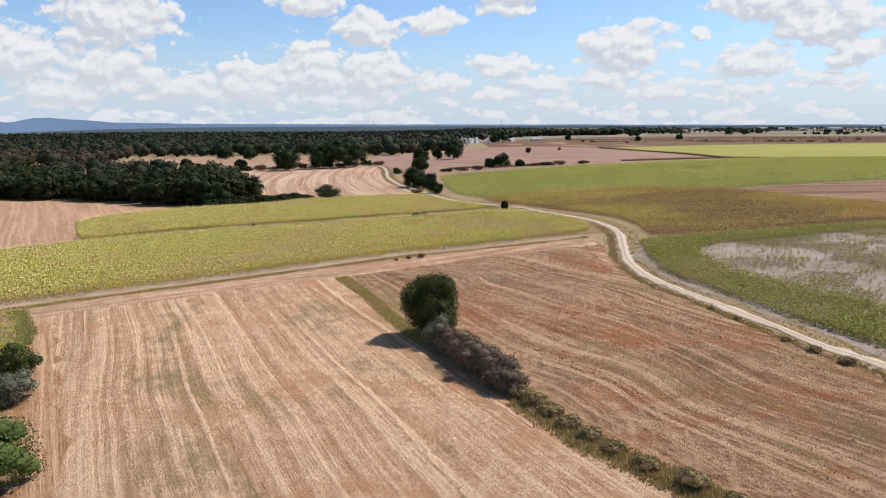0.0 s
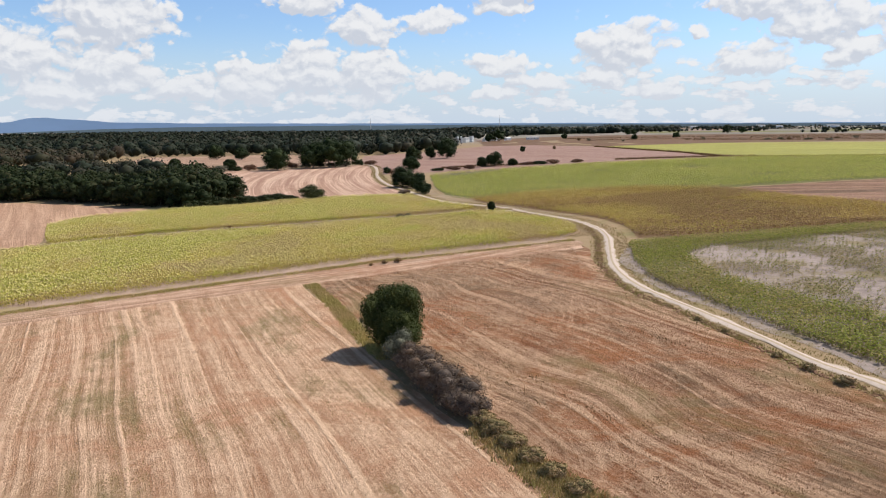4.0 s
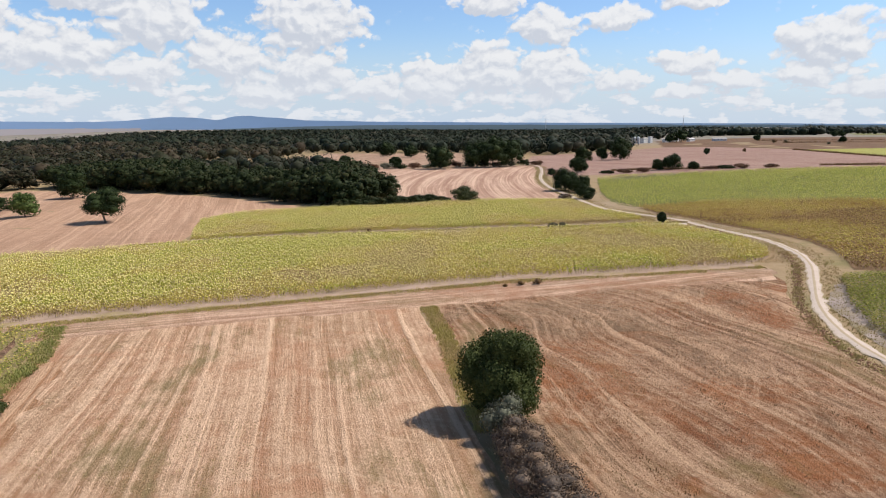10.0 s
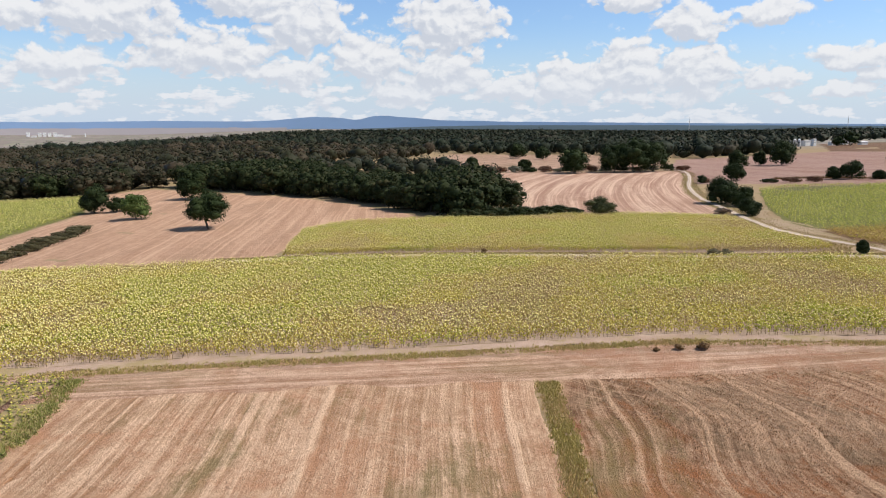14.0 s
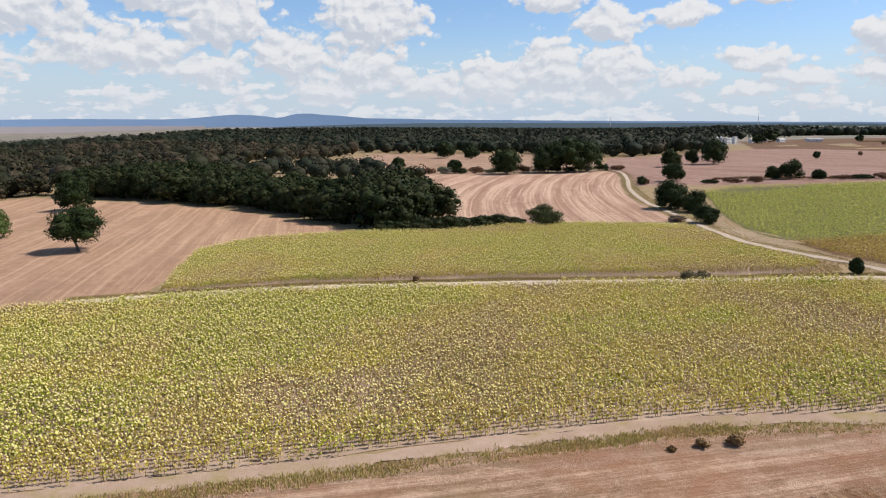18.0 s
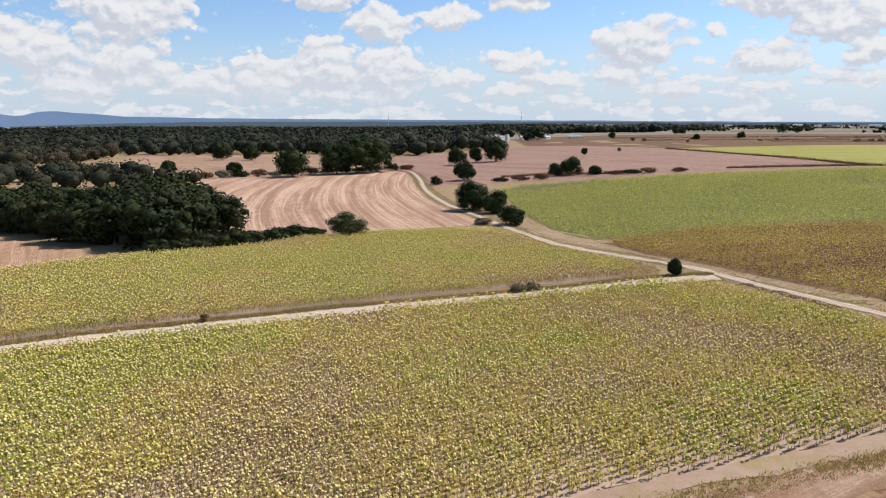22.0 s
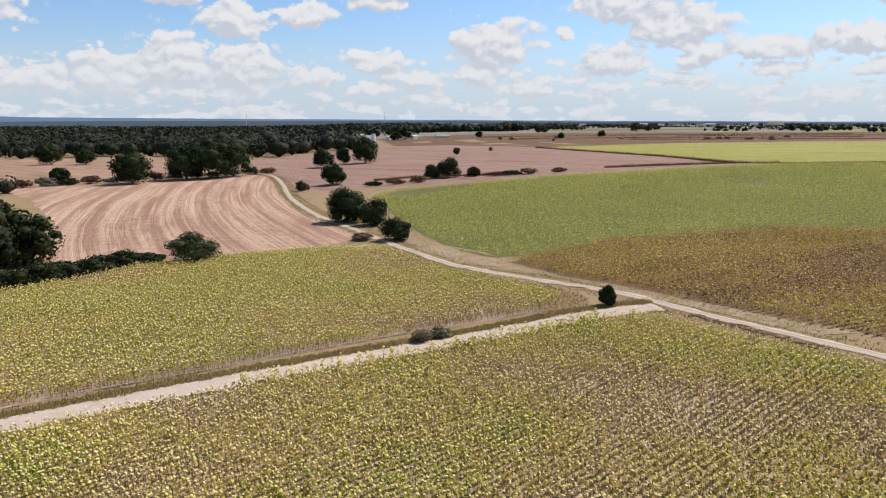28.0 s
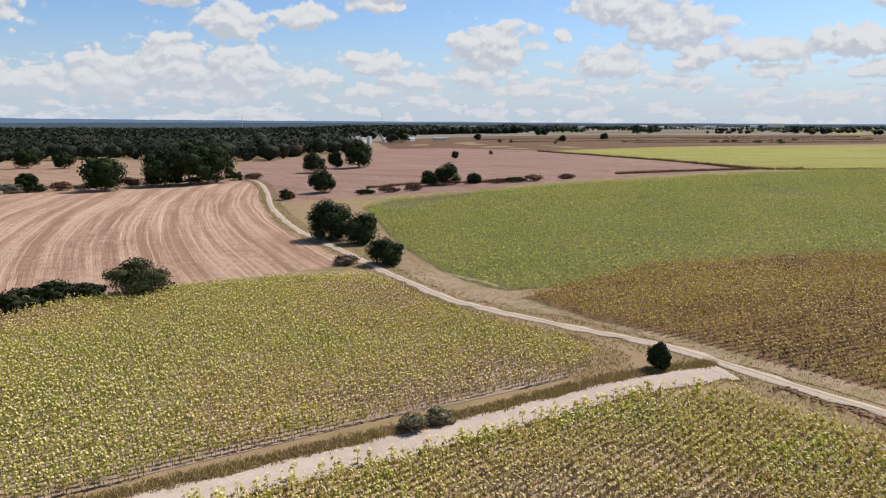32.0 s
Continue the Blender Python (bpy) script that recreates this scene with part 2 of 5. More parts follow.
    if green:
        weeds = k.span(k.math("ADD", k.noise(k.join(k.math("MULTIPLY", x, 0.085), k.math("MULTIPLY", y, 0.030), 9.0), 1.0, 6.0, 0.68), k.math("MULTIPLY", f, -0.10)), 0.54, 0.68)
        colour = k.mix(k.math("MULTIPLY", weeds, green), colour, (0.25, 0.19, 0.085))
    k.put(shader.inputs["Base Color"], colour)
    relief(k, shader, k.math("ADD", f, clod), 0.9, 0.12)
    return m


def dirt(name, light, dark, scale=1.0, weeds=None, rough=0.9):
    m, k, shader = material(name, rough)
    v = place(k)
    big, mid, small = k.noise(v, 0.06 * scale, 4.0), k.noise(v, 0.7 * scale, 5.0, 0.65), k.noise(v, 6.0 * scale, 5.0, 0.7)
    f = k.math("ADD", k.math("MULTIPLY", big, 0.5), k.math("ADD", k.math("MULTIPLY", mid, 0.45), k.math("MULTIPLY", small, 0.35)))
    colour = k.mix(k.span(f, 0.45, 0.85), dark, light)
    if weeds:
        colour = k.mix(k.span(k.noise(v, 0.16 * scale, 6.0, 0.7), 0.48, 0.62, 0.0, 0.85), colour, weeds)
    k.put(shader.inputs["Base Color"], colour)
    relief(k, shader, k.math("ADD", mid, small), 0.6, 0.08)
    return m


def road_surface(name):
    """Pale dust with two worn wheel tracks and a grassy middle; the UV's x runs from -1 to 1 across."""
    m, k, shader = material(name)
    v = place(k)
    across = k.xyz(k.add("ShaderNodeTexCoord").outputs["UV"])[0]
    rag = k.math("MULTIPLY", k.math("SUBTRACT", k.noise(v, 0.6, 5.0, 0.7), 0.5), 0.9)
    a = k.math("ABSOLUTE", k.math("ADD", across, k.math("MULTIPLY", rag, 0.35)))
    track = k.math("MULTIPLY", k.span(a, 0.10, 0.30, 0.0, 1.0, True), k.span(a, 1.0, 0.72, 0.0, 1.0, True))
    dust = k.mix(k.noise(v, 1.1, 6.0, 0.7), (0.44, 0.335, 0.265), (0.70, 0.60, 0.52))
    verge = k.mix(k.noise(v, 0.9, 5.0, 0.7), (0.33, 0.25, 0.15), (0.52, 0.41, 0.29))
    k.put(shader.inputs["Base Color"], k.mix(k.math("MULTIPLY", track, k.span(rag, -0.3, 0.1, 0.75, 1.0)), verge, dust))
    relief(k, shader, k.noise(v, 3.0, 6.0, 0.7), 0.6, 0.06)
    return m


def leafy(name, dark, light, dry=None, amount=0.3, through_light=0.25, patch=0.03, fresh=None, clump=0.0, streak=None):
    """Foliage: every leaf has its own tone, with drier patches."""
    m, k, shader = material(name, 0.65)
    shader.inputs["Specular IOR Level"].default_value = 0.12
    own = k.add("ShaderNodeNewGeometry").outputs["Random Per Island"]
    v = place(k)
    tone = own
    if clump:
        tone = k.math("ADD", k.math("MULTIPLY", own, 0.35), k.span(k.noise(v, clump, 3.0, 0.6), 0.3, 0.7, 0.0, 0.65))
    if streak:
        # drill passes that grew unlike: the way of the rows from +x, and how strong
        sx, sy, _ = k.xyz(turned(k, v, -streak[0]))
        pass_tone = k.noise(k.join(k.math("MULTIPLY", sx, 0.022), k.math("MULTIPLY", sy, 0.32)), 1.0, 3.0, 0.65)
        tone = k.math("ADD", tone, k.math("MULTIPLY", k.math("SUBTRACT", pass_tone, 0.5), streak[1]), clamp=True)
    colour = k.mix(tone, dark, light)
    if dry:
        f = k.span(k.math("ADD", k.noise(v, patch, 4.0, 0.6), k.math("MULTIPLY", k.math("SUBTRACT", own, 0.5), 0.35)), 0.58 - amount * 0.4, 0.72 - amount * 0.3)
        colour = k.mix(f, colour, dry)
    if fresh:
        f = k.span(k.math("ADD", k.noise(k.vec("ADD", v, (310.0, 170.0, 0.0)), patch * 1.2, 4.0, 0.6), k.math("MULTIPLY", k.math("SUBTRACT", own, 0.5), 0.25)), 0.54, 0.66)
        colour = k.mix(f, colour, fresh)
    k.put(shader.inputs["Base Color"], colour)
    if through_light:
        glow = k.add("ShaderNodeBsdfTranslucent")
        k.put(glow.inputs[0], colour)
        both = k.add("ShaderNodeMixShader")
        both.inputs[0].default_value = through_light
        k.l.new(shader.outputs[0], both.inputs[1])
        k.l.new(glow.outputs[0], both.inputs[2])
        out = [n for n in m.node_tree.nodes if n.bl_idname == "ShaderNodeOutputMaterial"][0]
        k.l.new(both.outputs[0], out.inputs[0])
    return m


def plain(name, a, b, scale=2.0, rough=0.8, bump=0.2):
    m, k, shader = material(name, rough)
    f = k.noise(place(k), scale, 5.0, 0.65)
    k.put(shader.inputs["Base Color"], k.mix(f, a, b))
    relief(k, shader, f, bump, 0.05)
    return m


def far_land(name):
    """Dry grass near by; a patchwork of far fields beyond."""
    m, k, shader = material(name)
    v = place(k)
    near = k.mix(k.noise(v, 0.5, 6.0, 0.7), (0.23, 0.16, 0.08), (0.42, 0.30, 0.18))
    near = k.mix(k.span(k.noise(v, 0.09, 5.0, 0.6), 0.52, 0.66, 0.0, 0.7), near, (0.20, 0.18, 0.07))
    cells = k.add("ShaderNodeTexVoronoi")
    k.put(cells.inputs["Vector"], k.vec("MULTIPLY", turned(k, v, 20), (0.0032, 0.0062, 0.0)))
    tone = k.xyz(cells.outputs["Color"])[0]
    ramp = k.add("ShaderNodeValToRGB")
    ramp.color_ramp.interpolation = "CONSTANT"
    stops = [(0.0, (0.24, 0.19, 0.165)), (0.25, (0.35, 0.29, 0.25)), (0.42, (0.16, 0.18, 0.11)), (0.62, (0.22, 0.165, 0.145)), (0.8, (0.27, 0.27, 0.16))]
    ramp.color_ramp.elements[0].position, ramp.color_ramp.elements[0].color = stops[0][0], (*stops[0][1], 1)
    ramp.color_ramp.elements[1].position, ramp.color_ramp.elements[1].color = stops[1][0], (*stops[1][1], 1)
    for p, c in stops[2:]:
        ramp.color_ramp.elements.new(p).color = (*c, 1)
    k.put(ramp.inputs[0], tone)
    far = k.mix(k.noise(v, 0.05, 4.0), ramp.outputs[0], (0.23, 0.20, 0.175))
    k.put(shader.inputs["Base Color"], k.mix(k.span(k.vec("LENGTH", v), 900.0, 1150.0), near, far))
    relief(k, shader, k.noise(v, 2.0, 5.0, 0.7), 0.5, 0.1)
    return m


M_LAND = far_land("dry_land")
M_STUBBLE_A = stubble("stubble_pale", (0.71, 0.485, 0.32), (0.42, 0.225, 0.125), (0.36, 0.22, 0.12), 26.0, 4.5, 0.85, 0.05, 1.0, 5.0, 0.0, None, (0.50, 0.26, 0.145), 0.55, 6.2)
M_STUBBLE_B = stubble("stubble_red", (0.53, 0.34, 0.21), (0.20, 0.088, 0.042), (0.125, 0.09, 0.05), 23.0, 6.5, 0.7, 0.0, 0.95, 24.0, 0.0005, None, (0.32, 0.115, 0.04), 0.9, 7.5)
M_STUBBLE_F = stubble("stubble_brown", (0.58, 0.375, 0.25), (0.38, 0.22, 0.138), (0.36, 0.22, 0.14), 30.0, 6.0, 0.0, 0.05, 0.7)
M_STUBBLE_H = stubble("stubble_striped", (0.63, 0.435, 0.315), (0.345, 0.195, 0.135), (0.37, 0.22, 0.15), 0.0, 8.5, 0.0, 0.17, 0.95, 3.0, 0.0, (320.0, 0.30, -0.00082), None, 0.0, 8.5)
M_STUBBLE_I = stubble("stubble_pink", (0.41, 0.268, 0.215), (0.26, 0.155, 0.120), (0.26, 0.145, 0.105), 35.0, 12.0, 0.0, 0.05, 0.6)
M_STUBBLE_J = stubble("stubble_far", (0.47, 0.315, 0.225), (0.30, 0.18, 0.12), (0.25, 0.165, 0.10), 40.0, 12.0, 0.4, 0.1, 0.7)
M_FALLOW = stubble("red_fallow", (0.36, 0.215, 0.14), (0.17, 0.09, 0.055), (0.14, 0.09, 0.055), 75.0, 6.0, 0.2, 0.0, 1.3, 10.0)
M_SOIL = dirt("sunflower_soil", (0.50, 0.375, 0.285), (0.30, 0.21, 0.145), 0.7)
M_EDGE_SOIL = dirt("field_edge_soil", (0.50, 0.365, 0.285), (0.32, 0.22, 0.155), 0.9, (0.33, 0.255, 0.12))
M_MARGIN_SOIL = dirt("dusty_margin", (0.45, 0.335, 0.23), (0.28, 0.20, 0.12), 0.9, (0.28, 0.225, 0.10))
M_STUBBLE_P = stubble("stubble_olive", (0.225, 0.13, 0.080), (0.13, 0.070, 0.042), (0.12, 0.085, 0.045), 80.0, 14.0, 0.6, 0.05, 1.0)
M_RIPE_SOIL = dirt("ripe_field_soil", (0.30, 0.19, 0.10), (0.15, 0.085, 0.045), 0.7)
M_GREY_SOIL = dirt("cracked_grey_soil", (0.45, 0.365, 0.32), (0.165, 0.125, 0.10), 0.9, (0.23, 0.18, 0.085))
M_GREEN_SOIL = dirt("green_field_soil", (0.22, 0.21, 0.07), (0.13, 0.13, 0.04), 0.7)
M_YELLOW = stubble("yellow_field", (0.42, 0.39, 0.105), (0.24, 0.235, 0.055), (0.27, 0.26, 0.07), 84.0, 9.0, 0.0, 0.05, 0.8)
M_TRACK = stubble("trampled_track", (0.62, 0.43, 0.31), (0.38, 0.225, 0.145), (0.34, 0.23, 0.13), -60.0, 2.2, 0.6, 0.0, 1.0, 3.0, 0.0, None, (0.42, 0.22, 0.13), 0.3)
M_PALE_TRACK = dirt("pale_dust_track", (0.66, 0.545, 0.465), (0.44, 0.34, 0.28), 0.8)
M_VERGE = dirt("weedy_verge", (0.38, 0.29, 0.15), (0.22, 0.17, 0.07), 1.0, (0.20, 0.18, 0.06))
M_ROAD = road_surface("dirt_road")
M_LEAF_OAK = leafy("oak_leaves", (0.011, 0.022, 0.006), (0.044, 0.062, 0.019), None, 0, 0.12)
M_LEAF_DARK = leafy("dark_leaves", (0.012, 0.022, 0.007), (0.040, 0.056, 0.018), None, 0, 0.12)
M_LEAF_WOOD = leafy("wood_leaves", (0.011, 0.020, 0.006), (0.040, 0.053, 0.017), (0.060, 0.050, 0.020), 0.08, 0.10, 0.012, None, 0.09)
M_LEAF_FAR = leafy("far_wood_leaves", (0.011, 0.018, 0.010), (0.032, 0.040, 0.021), (0.044, 0.039, 0.023), 0.12, 0.0, 0.006, None, 0.09)
M_LEAF_PALE = leafy("grey_green_leaves", (0.105, 0.112, 0.075), (0.24, 0.235, 0.165))
M_LEAF_BRUSH = leafy("dry_bramble", (0.085, 0.064, 0.050), (0.245, 0.19, 0.15), (0.21, 0.14, 0.09), 0.3, 0.1, 0.3)
M_GRASS_DRY = leafy("dry_grass", (0.30, 0.21, 0.10), (0.60, 0.44, 0.25), (0.28, 0.24, 0.09), 0.25, 0.35, 0.08)
M_GRASS_GREEN = leafy("olive_grass", (0.30, 0.235, 0.085), (0.60, 0.48, 0.21), (0.60, 0.42, 0.23), 0.36, 0.35, 0.12)
M_GRASS_OLIVE = leafy("yellow_olive_grass", (0.33, 0.275, 0.085), (0.60, 0.50, 0.19), (0.60, 0.44, 0.22), 0.24, 0.35, 0.12)
M_GRASS_FRESH = leafy("green_grass", (0.22, 0.24, 0.06), (0.46, 0.45, 0.15), (0.50, 0.40, 0.19), 0.2, 0.35, 0.12)
M_GRASS_PALE = leafy("dusty_grass", (0.42, 0.30, 0.18), (0.70, 0.54, 0.37), (0.40, 0.32, 0.14), 0.2, 0.35, 0.1)
M_GRASS_BROWN = leafy("brown_grass", (0.31, 0.225, 0.105), (0.56, 0.42, 0.22), (0.36, 0.31, 0.11), 0.3, 0.3, 0.15)
M_BARK = plain("bark", (0.10, 0.08, 0.06), (0.20, 0.16, 0.12), 3.0, 0.95, 0.8)
M_SF_LEAF = leafy("sunflower_leaf", (0.37, 0.32, 0.048), (0.70, 0.60, 0.115), (0.56, 0.42, 0.15), 0.24, 0.35, 0.05, None, 0.0, (30.5, 1.6))
M_SF_DRY = leafy("withered_sunflower_leaf", (0.38, 0.255, 0.11), (0.69, 0.52, 0.26), (0.58, 0.49, 0.18), 0.28, 0.3, 0.06)
M_SF_FRESH = leafy("fresh_sunflower_leaf", (0.27, 0.30, 0.032), (0.62, 0.62, 0.10), (0.58, 0.52, 0.12), 0.2, 0.35, 0.05, None, 0.0, (30.5, 1.2))
M_SF_STALK = leafy("sunflower_stalk", (0.17, 0.11, 0.06), (0.36, 0.26, 0.13), None, 0, 0.0)
M_SF_HEAD = leafy("sunflower_head", (0.66, 0.59, 0.18), (0.86, 0.78, 0.36), (0.74, 0.63, 0.28), 0.22, 0.2, 0.03)
M_GF_LEAF = leafy("green_sunflower_leaf", (0.205, 0.25, 0.036), (0.41, 0.445, 0.08), (0.50, 0.47, 0.11), 0.2, 0.3, 0.03, None, 0.0, (-2.0, 2.2))
M_GF_HEAD = leafy("green_sunflower_head", (0.48, 0.47, 0.12), (0.68, 0.64, 0.22), None, 0, 0.2)
M_BF_LEAF = leafy("ripe_sunflower_leaf", (0.26, 0.16, 0.042), (0.68, 0.50, 0.125), (0.56, 0.50, 0.10), 0.30, 0.3, 0.02, None, 0.0, (8.0, 2.4))
M_RF_LEAF = leafy("russet_sunflower_leaf", (0.14, 0.068, 0.030), (0.38, 0.225, 0.085), (0.40, 0.33, 0.085), 0.22, 0.25, 0.03, None, 0.0, (8.0, 2.0))
M_BF_HEAD = leafy("ripe_sunflower_head", (0.58, 0.42, 0.12), (0.84, 0.70, 0.29), (0.36, 0.19, 0.08), 0.25, 0.15, 0.03)
M_CROP_GREEN = leafy("green_crop_leaf", (0.15, 0.185, 0.028), (0.43, 0.44, 0.09), (0.44, 0.37, 0.13), 0.22, 0.3, 0.06)
M_CROP_PATCHY = leafy("failing_crop_leaf", (0.15, 0.17, 0.035), (0.38, 0.37, 0.10), (0.42, 0.33, 0.17), 0.34, 0.3, 0.06)
M_WHITE = plain("white_wall", (0.72, 0.72, 0.70), (0.82, 0.81, 0.79), 0.2, 0.7, 0.05)
M_ROOF = plain("grey_roof", (0.34, 0.32, 0.31), (0.50, 0.47, 0.45), 0.2, 0.7, 0.05)
M_GLASS_DARK = plain("dark_window", (0.04, 0.05, 0.06), (0.07, 0.08, 0.09), 0.5, 0.2, 0.0)
M_STEEL = plain("grey_steel", (0.42, 0.42, 0.43), (0.55, 0.55, 0.56), 0.3, 0.5, 0.05)
M_CLOD = plain("red_clods", (0.15, 0.075, 0.042), (0.34, 0.20, 0.125), 1.5, 0.95, 0.6)
M_STRAW = leafy("straw", (0.36, 0.22, 0.13), (0.82, 0.61, 0.43), None, 0, 0.15)
M_STRAW_RED = leafy("red_straw", (0.25, 0.135, 0.07), (0.57, 0.385, 0.24), (0.32, 0.15, 0.065), 0.3, 0.15, 0.07)
M_LEAF_SCRUB = leafy("scrub_leaves", (0.17, 0.14, 0.06), (0.40, 0.31, 0.14), (0.40, 0.27, 0.15), 0.34, 0.25, 0.3)
M_LEAF_YOUNG = leafy("bright_leaves", (0.05, 0.085, 0.02), (0.13, 0.17, 0.05))
M_BARE_EDGE = stubble("bare_orange_edge", (0.60, 0.38, 0.235), (0.37, 0.185, 0.09), (0.34, 0.19, 0.10), 30.0, 1.6, 0.5, 0.0, 1.1, 2.0, 0.0, None, (0.42, 0.20, 0.09))
M_LEAF_BROWN = leafy("dead_weed", (0.13, 0.075, 0.035), (0.30, 0.19, 0.09), None, 0, 0.15)
M_LEAF_HEDGE = leafy("hedge_leaves", (0.030, 0.040, 0.015), (0.105, 0.11, 0.045), None, 0, 0.18)
M_LEAF_HEDGEROW = leafy("hedgerow_leaves", (0.045, 0.043, 0.020), (0.13, 0.115, 0.058), None, 0, 0.15)
M_LEAF_RUSSET = leafy("russet_scrub_leaves", (0.10, 0.050, 0.030), (0.24, 0.135, 0.08), None, 0, 0.12)
M_LEAF_NEAR = leafy("field_oak_leaves", (0.018, 0.031, 0.008), (0.115, 0.132, 0.040), None, 0, 0.2, 0.03, None, 0.9)
M_LEAF_OLIVE = leafy("dull_olive_leaves", (0.12, 0.11, 0.06), (0.28, 0.24, 0.14), None, 0, 0.15)
M_LEAF_WEST = leafy("browning_wood_leaves", (0.016, 0.019, 0.009), (0.044, 0.044, 0.021), (0.062, 0.046, 0.027), 0.28, 0.0, 0.008, None, 0.09)
M_HEADLAND = stubble("headland_straw", (0.68, 0.46, 0.32), (0.38, 0.21, 0.125), (0.30, 0.18, 0.10), -60.0, 2.6, 0.4, 0.0, 1.0, 3.0, 0.0, None, (0.42, 0.21, 0.12), 0.5)

# ---- tools for shapes ----
def ground_z(x, y):
    """Height of the land: it climbs gently to the east and falls away to the west."""
    x = np.asarray(x, float)
    east = 10 * np.tanh(np.maximum(x, 0) / 190)
    west = 8 * np.tanh(np.maximum(-x, 0) / 330) + 0.035 * np.clip(-x - 0.75 * np.asarray(y, float) - 20, 0, 900)
    return 0.6 + east - west


def part(name, data, mats, parent=None, label=""):
    """Links a mesh, or a bmesh made into one, as one object under a thing or a part."""
    if isinstance(data, bmesh.types.BMesh):
        mesh = bpy.data.meshes.new(name)
        data.to_mesh(mesh)
        data.free()
        data = mesh
    for m in mats if isinstance(mats, (list, tuple)) else [mats]:
        data.materials.append(m)
    ob = new(name, data)
    if parent:
        ob.parent = parent
    return tagged(ob, label=label)


def soup(name, verts, faces, slots=None):
    """A mesh from arrays: verts (n, 3), faces (m, 3 or 4)."""
    mesh = bpy.data.meshes.new(name)
    n, m, c = len(verts), len(faces), faces.shape[1]
    mesh.vertices.add(n)
    mesh.vertices.foreach_set("co", np.asarray(verts, np.float32).ravel())
    mesh.loops.add(m * c)
    mesh.loops.foreach_set("vertex_index", np.asarray(faces, np.int32).ravel())
    mesh.polygons.add(m)
    mesh.polygons.foreach_set("loop_start", np.arange(0, m * c, c, dtype=np.int32))
    if slots is not None:
        mesh.polygons.foreach_set("material_index", np.asarray(slots, np.int32))
    mesh.update(calc_edges=True)
    return mesh


def empty(name, x, y, z=None, turn=0.0, label="", category="", group=""):
    ob = new(name)
    ob.empty_display_size = 0.3
    ob.matrix_world = pose(x, y, float(ground_z(x, y)) if z is None else z, 0, 0, turn)
    return tagged(ob, label, category, group)


def curve_points(points, step, closed=False):
    """A smooth line through points, cut into steps."""
    p = np.array(points, float)
    out, n = [], len(p)
    for i in range(n if closed else n - 1):
        a, b, c, d = (p[(i + j) % n] if closed else p[min(max(i + j, 0), n - 1)] for j in (-1, 0, 1, 2))
        count = max(1, int(np.linalg.norm(c - b) / step))
        for t in np.arange(count) / count:
            out.append(0.5 * (2 * b + (c - a) * t + (2 * a - 5 * b + 4 * c - d) * t**2 + (3 * b - a - 3 * c + d) * t**3))
    if not closed:
        out.append(p[-1])
    return np.array(out)


def jagged(points, step=3.0, rag=0.5, seed=0):
    """A closed outline with an uneven edge."""
    p = np.array(points, float)
    out, n = [], len(p)
    for i in range(n):
        count = max(1, int(np.linalg.norm(p[(i + 1) % n] - p[i]) / step))
        for t in np.arange(count) / count:
            out.append(p[i] + (p[(i + 1) % n] - p[i]) * t)
    out = np.array(out)
    rng = np.random.default_rng(seed)
    push = rng.normal(0, rag, out.shape)
    return out + (push + np.roll(push, 1, 0) + np.roll(push, -1, 0)) / 2


def inside(points, x, y):
    p = np.array(points, float)
    hit = np.zeros(len(x), bool)
    for (ax, ay), (bx, by) in zip(p, np.roll(p, -1, 0)):
        cross = (ay > y) != (by > y)
        with np.errstate(divide="ignore", invalid="ignore"):
            hit ^= cross & (x < (bx - ax) * (y - ay) / (by - ay) + ax)
    return hit


def sheet(name, outline, mat, lift, label, step=15.0, rag=0.5, seed=0, edge=3.0):
    """A field: a piece of the land's surface inside an outline, laid on the ground."""
    bm = bmesh.new()
    line = jagged(outline, edge, rag, seed) if rag else np.array(outline, float)
    bm.faces.new([bm.verts.new((x, y, 0)) for x, y in line])
    bmesh.ops.triangulate(bm, faces=bm.faces[:])
    lo, hi = line.min(0), line.max(0)
    for axis in (0, 1):
        for at in np.arange(math.ceil(lo[axis] / step) * step, hi[axis], step):
            co, no = [0, 0, 0], [0, 0, 0]
            co[axis], no[axis] = at, 1
            bmesh.ops.bisect_plane(bm, geom=bm.verts[:] + bm.edges[:] + bm.faces[:], plane_co=co, plane_no=no, dist=1e-4)
    for v in bm.verts:
        v.co.z = float(ground_z(v.co.x, v.co.y)) + lift
    bmesh.ops.recalc_face_normals(bm, faces=bm.faces[:])
    if sum(f.normal.z for f in bm.faces) < 0:
        bmesh.ops.reverse_faces(bm, faces=bm.faces[:])
    return tagged(part(name, bm, mat), label, "field", kind="structure")


